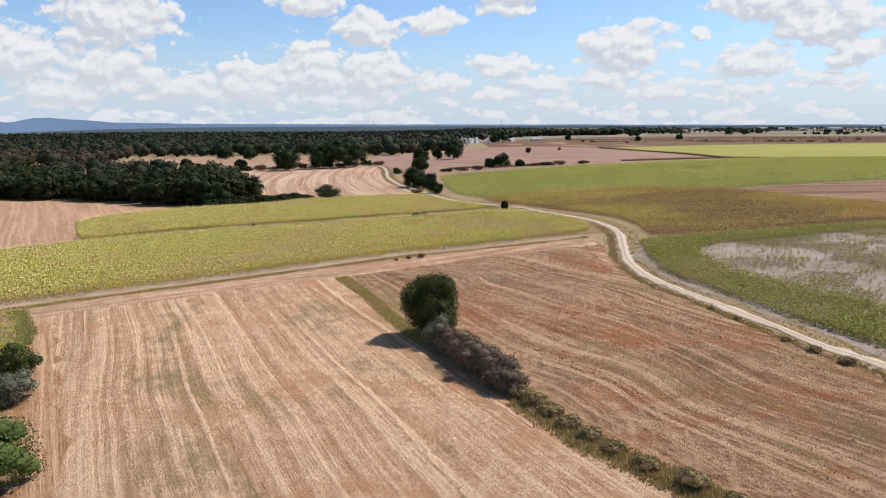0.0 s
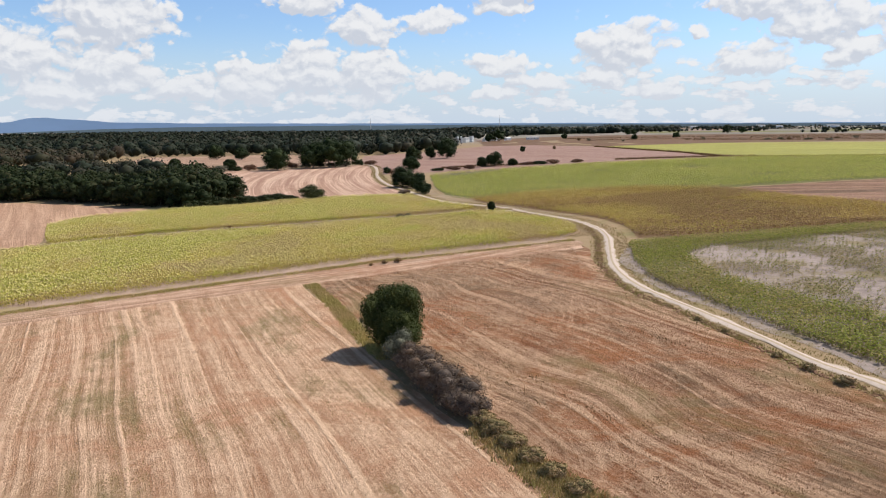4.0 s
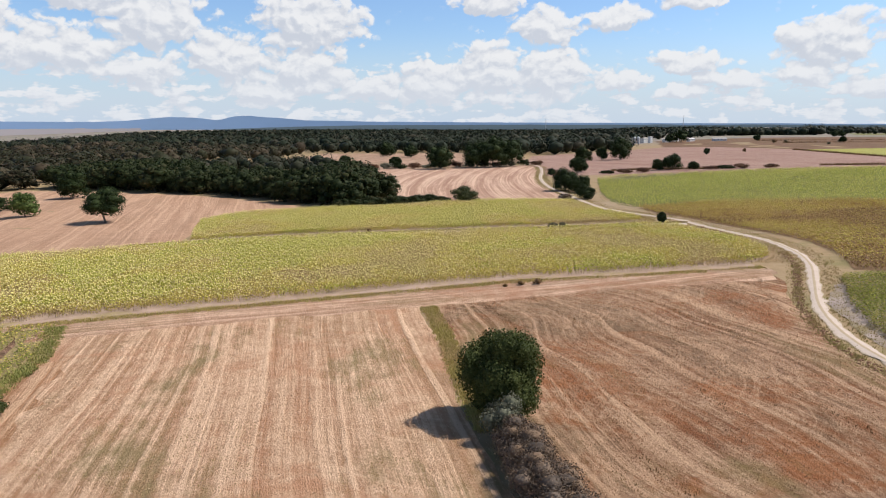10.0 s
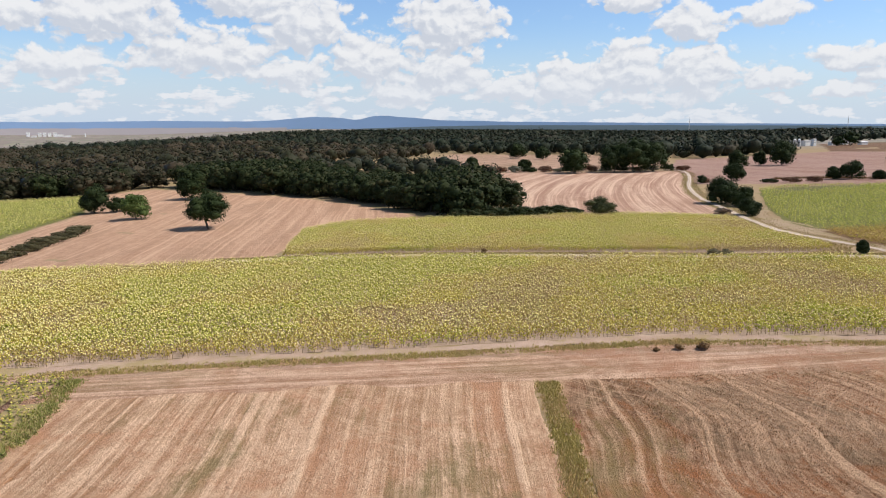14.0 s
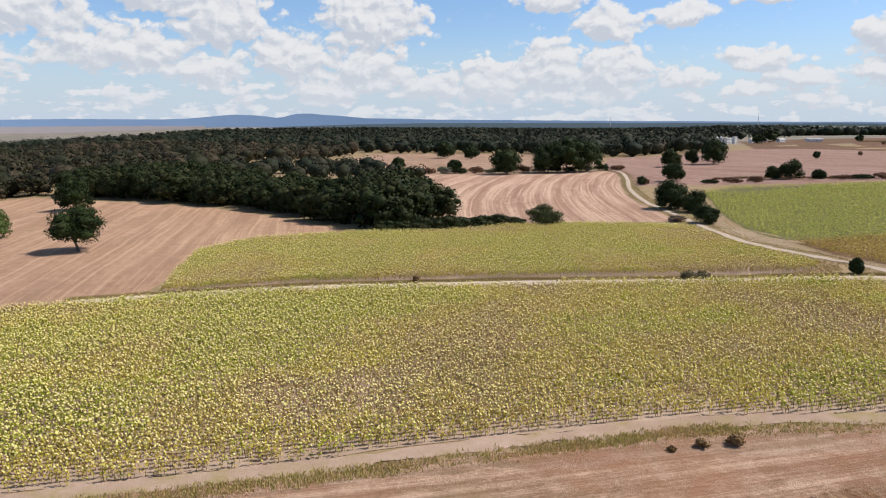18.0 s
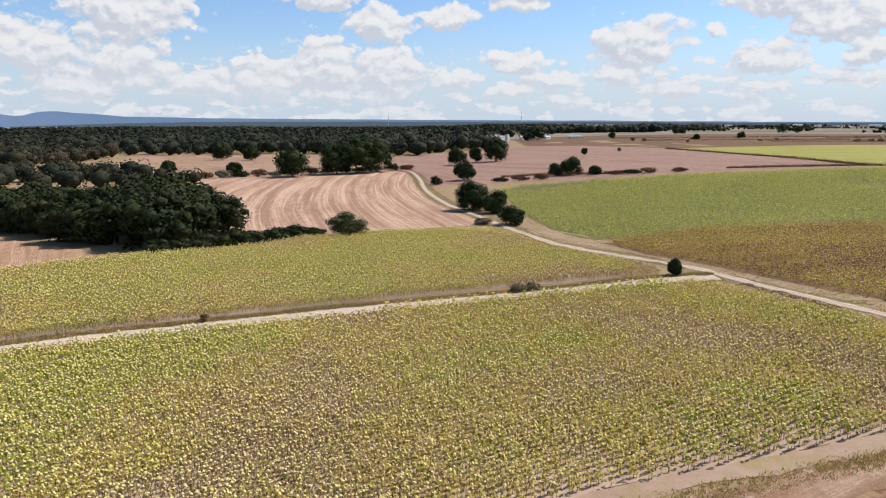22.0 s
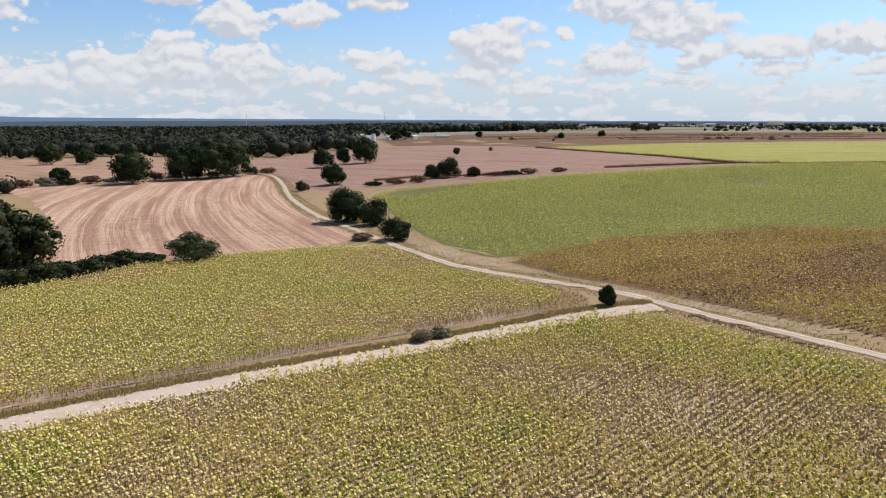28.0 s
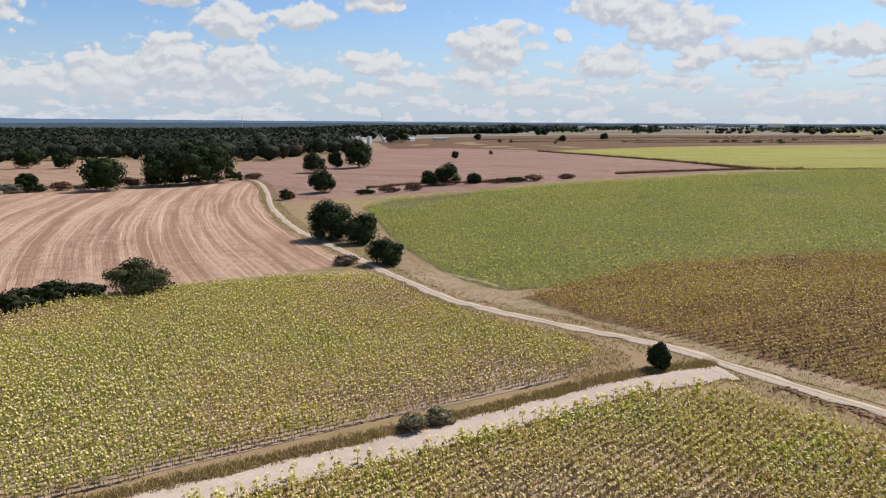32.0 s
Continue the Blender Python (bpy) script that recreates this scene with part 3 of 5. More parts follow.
def ribbon(name, line, width, mat, lift, label, category="road", crown=0.06, step=2.0, seed=0, rag=0.25):
    """A track along a line, a little domed, with worn uneven edges."""
    p = curve_points(line, step)
    rng = np.random.default_rng(seed)
    way = np.gradient(p, axis=0)
    way /= np.linalg.norm(way, axis=1)[:, None]
    side = np.stack([way[:, 1], -way[:, 0]], 1)
    ks = np.array([-1.0, -0.6, -0.25, 0.0, 0.25, 0.6, 1.0])
    wide = width / 2 * np.ones((len(p), len(ks)))
    wide[:, 0] += rng.normal(0, rag, len(p))
    wide[:, -1] += rng.normal(0, rag, len(p))
    xy = p[:, None] + side[:, None] * (ks[None] * wide)[..., None]
    dome = crown * np.array([-0.4, 0.3, 0.75, 1.0, 0.75, 0.3, -0.4])
    z = ground_z(xy[..., 0], xy[..., 1]) + lift + dome
    verts = np.concatenate([xy, z[..., None]], -1).reshape(-1, 3)
    n, c = len(p), len(ks)
    i, j = np.meshgrid(np.arange(n - 1), np.arange(c - 1), indexing="ij")
    a = (i * c + j).ravel()
    faces = np.stack([a, a + 1, a + c + 1, a + c], 1)
    mesh = soup(name, verts, faces)
    uv = mesh.uv_layers.new(name="across").data
    along = np.arange(n) * step
    flat = np.stack([np.tile(ks, n), np.repeat(along, c)], 1)[faces.ravel()]
    uv.foreach_set("uv", flat.astype(np.float32).ravel())
    return tagged(part(name, mesh, mat), label, category, kind="structure")


def cards(centres, normals, size, rng, droop=0.0):
    """Leaves: small folded four-cornered blades round the given places. Returns verts and triangles."""
    n = len(centres)
    normals = normals / np.maximum(np.linalg.norm(normals, axis=1), 1e-6)[:, None]
    side = np.cross(normals, rng.normal(size=(n, 3)))
    side /= np.maximum(np.linalg.norm(side, axis=1), 1e-6)[:, None]
    along = np.cross(normals, side)
    s = (size * rng.uniform(0.6, 1.3, n))[:, None]
    tip, wide = along * s, side * s * 0.62
    fold = normals * s * 0.18
    verts = np.stack([centres - tip, centres + wide + fold, centres + tip, centres - wide + fold], 1).reshape(-1, 3)
    k = np.arange(n)[:, None] * 4
    return verts, np.concatenate([k + [0, 1, 2], k + [0, 2, 3]])


def ball(bm, centre, radius, sub=1, squash=1.0, rng=None, rough=0.0):
    made = bmesh.ops.create_icosphere(bm, subdivisions=sub, radius=1.0)["verts"]
    for v in made:
        r = 1 + (rng.uniform(-rough, rough) if rng is not None else 0)
        v.co = Vector(centre) + Vector((v.co.x * radius * r, v.co.y * radius * r, v.co.z * radius * r * squash))


def limb(bm, a, b, ra, rb, sides=7):
    """A tapered round limb from a to b."""
    a, b = Vector(a), Vector(b)
    turn = (b - a).to_track_quat("Z", "Y").to_matrix()
    rings = []
    for c, r in ((a, ra), (b, rb)):
        rings.append([bm.verts.new(c + turn @ Vector((r * math.cos(6.2832 * i / sides), r * math.sin(6.2832 * i / sides), 0))) for i in range(sides)])
    for i in range(sides):
        bm.faces.new((rings[0][i], rings[0][(i + 1) % sides], rings[1][(i + 1) % sides], rings[1][i]))
    bm.faces.new(rings[1])


def crown_mesh(name, w, h, low, blobs, leaves, size, seed, flat=0.9, gaps=0.0):
    """A crown of leaf clumps with an uneven outline and gaps: w wide, from low up to h, fuller below than above."""
    rng = np.random.default_rng(seed)
    up, turn = rng.permutation(np.linspace(-0.88, 0.93, blobs)), np.arange(blobs) * 2.4 + rng.uniform(-0.5, 0.5, blobs)
    out = np.where(up < (-0.35 if gaps else 0.05), 1.0 - gaps, np.sqrt(1 - up**2)) * rng.uniform(0.84, 1.0, blobs)
    d = np.stack([np.cos(turn) * out, np.sin(turn) * out, up], 1)
    r = rng.uniform(0.28 - 0.4 * gaps, 0.48 - 0.2 * gaps, blobs)
    c = d * ((1 - r) * rng.uniform(0.84, 1.1, blobs))[:, None]
    c[0], r[0] = (0.0, 0.0, -0.12), 0.78 - gaps
    lo, hi = (c - r[:, None]).min(0), (c + r[:, None]).max(0)
    k = np.array([w, w, h - low]) / (hi - lo)
    cs = (c - lo) * k + np.array([-w / 2, -w / 2, low])
    rs = r[:, None] * k[None]
    weight = (rs[:, 0] * rs[:, 2]) / (rs[:, 0] * rs[:, 2]).sum()
    which = rng.choice(blobs, leaves, p=weight)
    d = rng.normal(size=(leaves, 3))
    d /= np.linalg.norm(d, axis=1)[:, None]
    centres = cs[which] + d * rng.triangular(0.66, 0.96, 1.16, leaves)[:, None] * rs[which]
    centres[:, 2] = np.maximum(centres[:, 2], max(low * 0.85, 0.05))
    verts, faces = cards(centres, d + rng.normal(0, 0.5, d.shape), size, rng)
    core = bmesh.new()
    for c, q in zip(cs, rs):
        ball(core, c, q[0] * 0.72, 1, flat * q[2] / q[0], rng, 0.2)
    bmesh.ops.triangulate(core, faces=core.faces[:])
    core.verts.index_update()
    cv = np.array([v.co[:] for v in core.verts])
    cv[:, 2] = np.maximum(cv[:, 2], 0.02)
    cf = np.array([[v.index for v in f.verts] for f in core.faces]) + len(verts)
    core.free()
    return soup(name, np.concatenate([verts, cv]), np.concatenate([faces, cf]))


def trunk_mesh(name, w, h, low, seed, thick):
    rng = np.random.default_rng(seed + 500)
    bm = bmesh.new()
    fork = Vector((rng.uniform(-0.05, 0.05) * w, rng.uniform(-0.05, 0.05) * w, low + 0.15 * (h - low)))
    limb(bm, (0, 0, -0.3), (0, 0, 0.35), thick * 1.5, thick)
    limb(bm, (0, 0, 0.3), fork, thick, thick * 0.75)
    for i in range(5):
        a = i * 1.2566 + rng.uniform(-0.4, 0.4)
        end = fork + Vector((math.cos(a) * w * 0.28, math.sin(a) * w * 0.28, (h - low) * rng.uniform(0.3, 0.55)))
        limb(bm, fork, end, thick * 0.5, thick * 0.14, 5)
    mesh = bpy.data.meshes.new(name)
    bm.to_mesh(mesh)
    bm.free()
    return mesh


def tree(x, y, w, h, low, seed, label, blobs=12, leaves=2200, size=0.36, mat=None, name="tree", category="tree", group="", thick=None, gaps=0.0):
    thing = empty(name, x, y, None, 0, label, category, group)
    part("trunk", trunk_mesh("trunk", w, h, low, seed, thick or 0.03 * h), M_BARK, thing)
    part("crown", crown_mesh("crown", w, h, low, blobs, leaves, size, seed, 0.9, gaps), mat or M_LEAF_OAK, thing)
    return thing


def bush(x, y, w, h, seed, label, leaves=900, size=0.25, mat=None, name="bush", deep=None, turn=0.0):
    """A shrub that is leafy down to the ground, with a few stems."""
    thing = empty(name, x, y, None, turn, label, "bush")
    bm = bmesh.new()
    rng = np.random.default_rng(seed)
    for i in range(5):
        a = rng.uniform(0, 6.28)
        limb(bm, (0, 0, -0.15), (math.cos(a) * w * 0.25, math.sin(a) * w * 0.25, h * 0.6), 0.05 + 0.01 * h, 0.02, 5)
    part("stems", bm, M_BARK, thing)
    crown = part("foliage", crown_mesh("foliage", w, h, 0.02 * h, 11, leaves, size, seed), mat or M_LEAF_DARK, thing)
    if deep:
        crown.scale = (1, deep / w, 1)
    return thing


def tufts(name, xy, height, blades, mat, label, rng, spread=0.18, category="grass"):
    """Grass: clumps of narrow blades at the given places, in one mesh."""
    n = len(xy)
    base = np.repeat(xy, blades, 0) + rng.normal(0, spread, (n * blades, 2))
    h = np.repeat(height * rng.uniform(0.5, 1.35, n), blades) * rng.uniform(0.6, 1.2, n * blades)
    a = rng.uniform(0, 6.2832, n * blades)
    lean = rng.uniform(0.1, 0.6, n * blades) * h
    z = ground_z(base[:, 0], base[:, 1]) - 0.02
    wide = 0.05 + 0.05 * h
    dx, dy = np.cos(a), np.sin(a)
    v0 = np.stack([base[:, 0] - dy * wide, base[:, 1] + dx * wide, z], 1)
    v1 = np.stack([base[:, 0] + dy * wide, base[:, 1] - dx * wide, z], 1)
    v2 = np.stack([base[:, 0] + dx * lean, base[:, 1] + dy * lean, z + h], 1)
    verts = np.stack([v0, v1, v2], 1).reshape(-1, 3)
    return tagged(part(name, soup(name, verts, np.arange(len(verts)).reshape(-1, 3)), mat), label, category, kind="stuff")


def along(line, count, rng, across, shift=0.0):
    """Random places along a line, spread over a band."""
    p = curve_points(line, 1.0)
    way = np.gradient(p, axis=0)
    way /= np.linalg.norm(way, axis=1)[:, None]
    i = rng.integers(0, len(p), count)
    side = np.stack([way[:, 1], -way[:, 0]], 1)[i]
    return p[i] + side * (shift + rng.uniform(-across / 2, across / 2, count))[:, None] + rng.uniform(-0.5, 0.5, (count, 2))


def plant_form(kind, seed):
    """One sunflower, 1 high: verts, triangles and slots (stalk, leaf, head). Withered ones have narrow hanging leaves."""
    rng = np.random.default_rng(seed)
    v, f, s = [], [], []
    if kind != "far":
        v = [(0.032 * math.cos(2.0944 * i), 0.032 * math.sin(2.0944 * i), 0.0) for i in range(3)] + [(0.02, 0.01, 0.97)]
        f, s = [(0, 1, 3), (1, 2, 3), (2, 0, 3)], [0, 0, 0]
    for i in range({"near": 5, "mid": 5, "far": 4, "dry": 5}[kind]):
        a, z = i * 2.4 + rng.uniform(-0.5, 0.5), rng.uniform(0.24, 0.90)
        l, w, d = rng.uniform(0.20, 0.31), rng.uniform(0.10, 0.145), rng.uniform(0.04, 0.20)
        if kind == "dry":
            l, w, d = rng.uniform(0.15, 0.25), rng.uniform(0.075, 0.115), rng.uniform(0.14, 0.26)
        c, q, b = math.cos(a), math.sin(a), len(v)
        v += [(0.02 * c, 0.02 * q, z), (l * 0.55 * c - w * q, l * 0.55 * q + w * c, z + 0.03), (l * c, l * q, z - d), (l * 0.55 * c + w * q, l * 0.55 * q - w * c, z + 0.03)]
        f += [(b, b + 1, b + 2), (b, b + 2, b + 3)]
        s += [1, 1]
    b, sides, r = len(v), {"near": 5, "mid": 5, "far": 4, "dry": 5}[kind], rng.uniform(0.102, 0.13)
    hub, tilt = Vector((0.06, 0.03, 0.96)), Euler((0.0, radians(20 + rng.uniform(-14, 28)), 0.5)).to_matrix()
    v.append(tuple(hub + tilt @ Vector((0, 0, 0.055))))
    for i in range(sides):
        v.append(tuple(hub + tilt @ Vector((r * math.cos(6.2832 * i / sides), r * math.sin(6.2832 * i / sides), 0))))
    for i in range(sides):
        f.append((b, b + 1 + i, b + 1 + (i + 1) % sides))
        s.append(2)
    return np.array(v), np.array(f), np.array(s)


def rows_in(outline, turn, gap, pitch, rng, gone=0.06):
    """Plants in drilled rows inside an outline; turn: the way of the rows, degrees from +x."""
    p = np.array(outline, float)
    c, s = math.cos(radians(turn)), math.sin(radians(turn))
    r = p @ np.array([[c, -s], [s, c]])
    lo, hi = r.min(0), r.max(0)
    u, w = np.meshgrid(np.arange(lo[0], hi[0], pitch), np.arange(lo[1], hi[1], gap))
    u, w = u.ravel() + rng.uniform(-0.35, 0.35, u.size) * pitch, w.ravel() + rng.normal(0, 0.06, u.size) * gap
    x, y = u * c - w * s, u * s + w * c
    keep = inside(outline, x, y) & (rng.random(len(x)) > gone)
    return np.stack([x[keep], y[keep]], 1)


def thinned(xy, scale, level, rng, seed=0.0, keep=0.12):
    """Leaves out plants in patches where the stand has failed."""
    n = np.array([noise.noise((x * scale, y * scale, seed)) for x, y in xy])
    return xy[(n < level) | (rng.random(len(xy)) < keep)]


def vigour(xy, spots, seed=0.0, scale=0.045):
    """How well the stand has grown: patches, plus weak (-) and strong (+) spots (x, y, radius, amount)."""
    n = np.array([noise.noise((x * scale, y * scale, seed)) + 0.5 * noise.noise((x * scale * 3, y * scale * 3, seed + 5)) for x, y in xy])
    for x, y, r, k in spots:
        n += k * np.exp(-((xy[:, 0] - x) ** 2 + (xy[:, 1] - y) ** 2) / r**2)
    return n


def crop(name, xy, kind, height, mats, label, seed, stretch=1.0, forms=4):
    """A field of plants as one mesh; the forms are repeated with their own turn, size and lean."""
    rng = np.random.default_rng(seed)
    pick = rng.integers(0, forms, len(xy))
    allv, allf, alls, base = [], [], [], 0
    for n in range(forms):
        v, f, s = plant_form(kind, seed * 10 + n)
        here = xy[pick == n]
        m = len(here)
        if not m:
            continue
        a = rng.normal(0.0, 0.9, m)
        h = height * rng.normal(1.0, 0.12, m).clip(0.6, 1.3)
        lx, ly = rng.normal(0, 0.07, (2, m))
        c, q = np.cos(a)[:, None] * stretch, np.sin(a)[:, None] * stretch
        x = (v[None, :, 0] * c - v[None, :, 1] * q) * h[:, None] / height * 1.02 + lx[:, None] * v[None, :, 2] + here[:, 0:1]
        y = (v[None, :, 0] * q + v[None, :, 1] * c) * h[:, None] / height * 1.02 + ly[:, None] * v[None, :, 2] + here[:, 1:2]
        z = v[None, :, 2] * h[:, None] + ground_z(here[:, 0], here[:, 1])[:, None]
        allv.append(np.stack([x, y, z], -1).reshape(-1, 3))
        allf.append((f[None] + (np.arange(m) * len(v))[:, None, None] + base).reshape(-1, 3))
        alls.append(np.tile(s, m))
        base += m * len(v)
    mesh = soup(name, np.concatenate(allv), np.concatenate(allf), np.concatenate(alls))
    return tagged(part(name, mesh, mats), label, "crop", kind="stuff")


def scattered(outline, gap, rng):
    """Uneven places, about gap apart, inside an outline."""
    p = np.array(outline, float)
    lo, hi = p.min(0), p.max(0)
    u, w = np.meshgrid(np.arange(lo[0], hi[0], gap), np.arange(lo[1], hi[1], gap))
    x, y = u.ravel() + rng.uniform(-0.45, 0.45, u.size) * gap, w.ravel() + rng.uniform(-0.45, 0.45, u.size) * gap
    keep = inside(outline, x, y)
    return np.stack([x[keep], y[keep]], 1)


def woods(name, xy, tall, label, seed, leaves=46, size=1.1, mat=None, even=0.0):
    """Far woods as one mesh: crowns of several lobes, leaf clumps round small dark cores, tall and low stands mixed."""
    rng = np.random.default_rng(seed)
    n = len(xy)
    stand = np.array([noise.noise((x * 0.011, y * 0.011, seed)) for x, y in xy])
    h = tall * (1 + (1 - even) * (0.35 * stand + rng.normal(0, 0.17, n))).clip(0.45, 1.5)
    w = h * rng.uniform(1.15, 1.75, n)
    z = ground_z(xy[:, 0], xy[:, 1])
    d = rng.normal(size=(n, leaves, 3))
    d /= np.linalg.norm(d, axis=2)[..., None]
    d[..., 2] = np.abs(d[..., 2]) * 1.45 - 0.6
    mid = np.stack([xy[:, 0], xy[:, 1], z + 0.46 * h], 1)[:, None]
    k = np.arange(n)[:, None]
    lump = 1 + 0.26 * np.sin(d[..., 0] * 4.5 + 1.7 * k) * np.cos(d[..., 1] * 4 + 2.3 * k) + 0.12 * np.sin(d[..., 2] * 7 + k)
    c = mid + d * (lump * rng.uniform(0.62, 1.06, (n, leaves)))[..., None] * np.stack([w / 2, w / 2, 0.50 * h], 1)[:, None]
    lv, lf = cards(c.reshape(-1, 3), (d + rng.normal(0, 0.18, d.shape)).reshape(-1, 3), size * 0.85, rng)
    core = bmesh.new()
    ball(core, (0, 0, 0), 1.0, 1)
    core.verts.index_update()
    cv, cf = np.array([v.co[:] for v in core.verts]), np.array([[v.index for v in f.verts] for f in core.faces])
    core.free()
    vv = mid - (0, 0, 0.10 * tall) + cv[None] * rng.uniform(0.74, 1.06, (n, len(cv), 1)) * np.stack([w * 0.33, w * 0.33, h * 0.41], 1)[:, None]
    ff = cf[None] + (np.arange(n) * len(cv))[:, None, None] + len(lv)
    mesh = soup(name, np.concatenate([lv, vv.reshape(-1, 3)]), np.concatenate([lf, ff.reshape(-1, 3)]))
    return tagged(part(name, mesh, mat or M_LEAF_FAR), label, "trees", kind="stuff")

# ---- the land ----
def land():
    bm = bmesh.new()
    radii = [0.0, 30, 60, 90, 120, 150, 185, 220, 260, 300, 350, 400, 460, 530, 620, 740, 900, 1100, 1400, 1800, 2400, 3200, 4200, 4900]
    rings = []
    for r in radii:
        rings.append([bm.verts.new((r * math.cos(2 * math.pi * i / 96), 150 + r * math.sin(2 * math.pi * i / 96), 0)) for i in range(96 if r else 1)])
    for a, b in zip(rings, rings[1:]):
        for i in range(96):
            j = (i + 1) % 96
            bm.faces.new((a[0], b[i], b[j]) if len(a) == 1 else (a[i], b[i], b[j], a[j]))
    for v in bm.verts:
        v.co.z = float(ground_z(v.co.x, v.co.y))
    return tagged(part("ground", bm, M_LAND), "dry tan farmland with sparse grass under open sky", "ground", kind="structure")


land()

ROAD = [(84, -110), (75, -60), (66, 0), (60, 30), (54, 58), (50, 74), (47, 82), (45, 92), (42, 105), (38.5, 119), (37.5, 130), (38.5, 143), (42, 160),
        (44.5, 173), (45, 187), (42, 203), (37, 214), (32.5, 224), (29, 233), (25, 242), (19, 250), (12, 260), (4.5, 272), (-1, 288),
        (-6, 303), (-11, 321), (-18, 343), (-25, 369), (-33, 416), (-38, 470), (-45, 521), (-55, 548), (-80, 572)]
DITCH = [(27.5, 231.5), (18, 231), (11, 229.5), (-5, 225), (-19, 221), (-31, 217.5), (-42, 214), (-57, 208.5), (-70, 204), (-81, 199), (-100, 188), (-112, 180)]
D_SOUTH = [(-120, 92), (-105, 101), (-90, 110.5), (-77, 119), (-64, 127.5), (-50, 135.5), (-36, 144), (-22, 152.5), (-7, 161), (8, 165.5), (23, 170), (34, 174)]
FIELD_D = D_SOUTH + [(39, 181), (39.5, 190), (36, 203), (30, 214), (24, 225), (14, 226.5), (-5, 221.5), (-31, 214), (-57, 205), (-81, 195.5), (-100, 184.5),
                     (-131, 163), (-151, 150), (-180, 130)]
FIELD_E = [(-101, 191), (-111, 208), (-122, 229), (-119, 249), (-99, 263), (-84, 269), (-74, 272), (-67, 278), (-60, 285), (-51, 289.5), (-38, 293.5), (-21, 295),
           (-10, 294), (-5, 286), (0, 270), (7, 257), (13, 248), (16, 240), (11, 235.5), (-12, 229.5), (-31, 223), (-57, 214), (-81, 204.5)]
FIELD_F = [(-154, 152), (-131, 165), (-101, 187.5), (-111, 207), (-123, 229), (-120, 250), (-97, 268), (-118, 280), (-148, 297), (-184, 314), (-216, 320), (-250, 324),
           (-300, 335), (-310, 300), (-240, 250), (-202, 186), (-185, 160), (-168, 140)]
FIELD_G = [(-203, 184), (-240, 247), (-304, 297), (-345, 275), (-310, 200), (-225, 145)]
FIELD_H = [(-10, 307), (-29, 300.5), (-43, 297), (-54, 293), (-72, 294), (-85, 305), (-100, 362), (-130, 430), (-168, 497), (-123, 520), (-89, 529), (-58, 542), (-48.5, 519),
           (-41, 470), (-36, 416), (-28, 369), (-21, 343), (-14, 321)]
FIELD_I2 = [(-168, 505), (-120, 528), (-86, 537), (-60, 600), (-85, 700), (-170, 800), (-330, 800), (-300, 640)]
FIELD_I = [(-60, 556), (-43, 521), (-36, 470), (-31, 430), (10, 439), (45, 434), (90, 449), (187, 459), (184, 518), (160, 692), (110, 800), (57, 850), (0, 790), (-72, 700)]
FIELD_P = [(57, 855), (110, 805), (162, 697), (300, 722), (900, 800), (1400, 1000), (1000, 1240), (300, 1210), (60, 1130)]
FIELD_K = [(-2, 402), (10, 419), (45, 426), (85, 434), (140, 437), (198, 444), (246, 438), (440, 420), (420, 300), (176, 280), (112, 268), (84, 281), (44, 285), (24, 274),
           (14, 275), (9, 285), (4.5, 305), (1.5, 330), (0, 362)]
FIELD_L = [(15, 270), (21.5, 255), (31.5, 238.5), (38, 225), (45, 213), (51, 200), (52, 186), (51, 169), (61, 167), (112, 173), (141, 180), (131, 203), (118, 231), (109, 264),
           (84, 280), (44, 284)]
FIELD_M = [(110, 265), (119, 232), (132, 205), (143, 181), (260, 182), (300, 292), (176, 278)]
FIELD_N = [(48, 163), (60, 164.5), (112, 171), (145, 178), (260, 178), (240, 20), (90, -40), (70, 0), (62, 30), (56, 58), (51.5, 76), (47, 93), (44, 106), (40.6, 120), (39.6, 131), (40.6, 143), (43.8, 155)]
FIELD_J = [(160, 692), (264, 714), (520, 700), (680, 560), (440, 424), (246, 441), (204, 449), (189, 520)]
FIELD_O = [(-76, 116), (-90, 108), (-125, 86), (-120, 30), (-80, 10), (-50, 50), (-51, 72), (-58.5, 89), (-62.5, 101), (-72.5, 113.5)]
HEDGE = [(-20, 135), (-14, 121), (-8, 105), (-2.5, 92), (3.5, 79), (8.5, 70), (13, 60), (20, 50), (28, 38), (36, 22), (48, -10)]
FIELD_A = [(-71.5, 113.5), (-64, 118.5), (-49, 127.5), (-41, 131.5), (-32, 136.5), (-22, 141)] + [(x - 1.3, y) for x, y in HEDGE] + [(60, -70), (-30, -90), (-40, 20), (-49, 72), (-57.5, 90), (-61.5, 101)]
FIELD_B = [(-19, 142.5), (-5, 150), (10, 158), (25, 163), (36, 165), (37.5, 158), (35.5, 145), (34, 131), (35, 120), (39, 104), (42, 91), (44.5, 80), (48, 68), (53, 48), (60, 10),
           (70, -50), (60, -70)] + [(x + 1.3, y) for x, y in HEDGE[::-1]]
TRACK_C = [(-130, 76), (-105, 94), (-90, 104), (-78, 113), (-64, 121), (-49, 130), (-36, 137.5), (-20, 146), (-5, 154), (10, 160), (25, 165), (37, 168)]

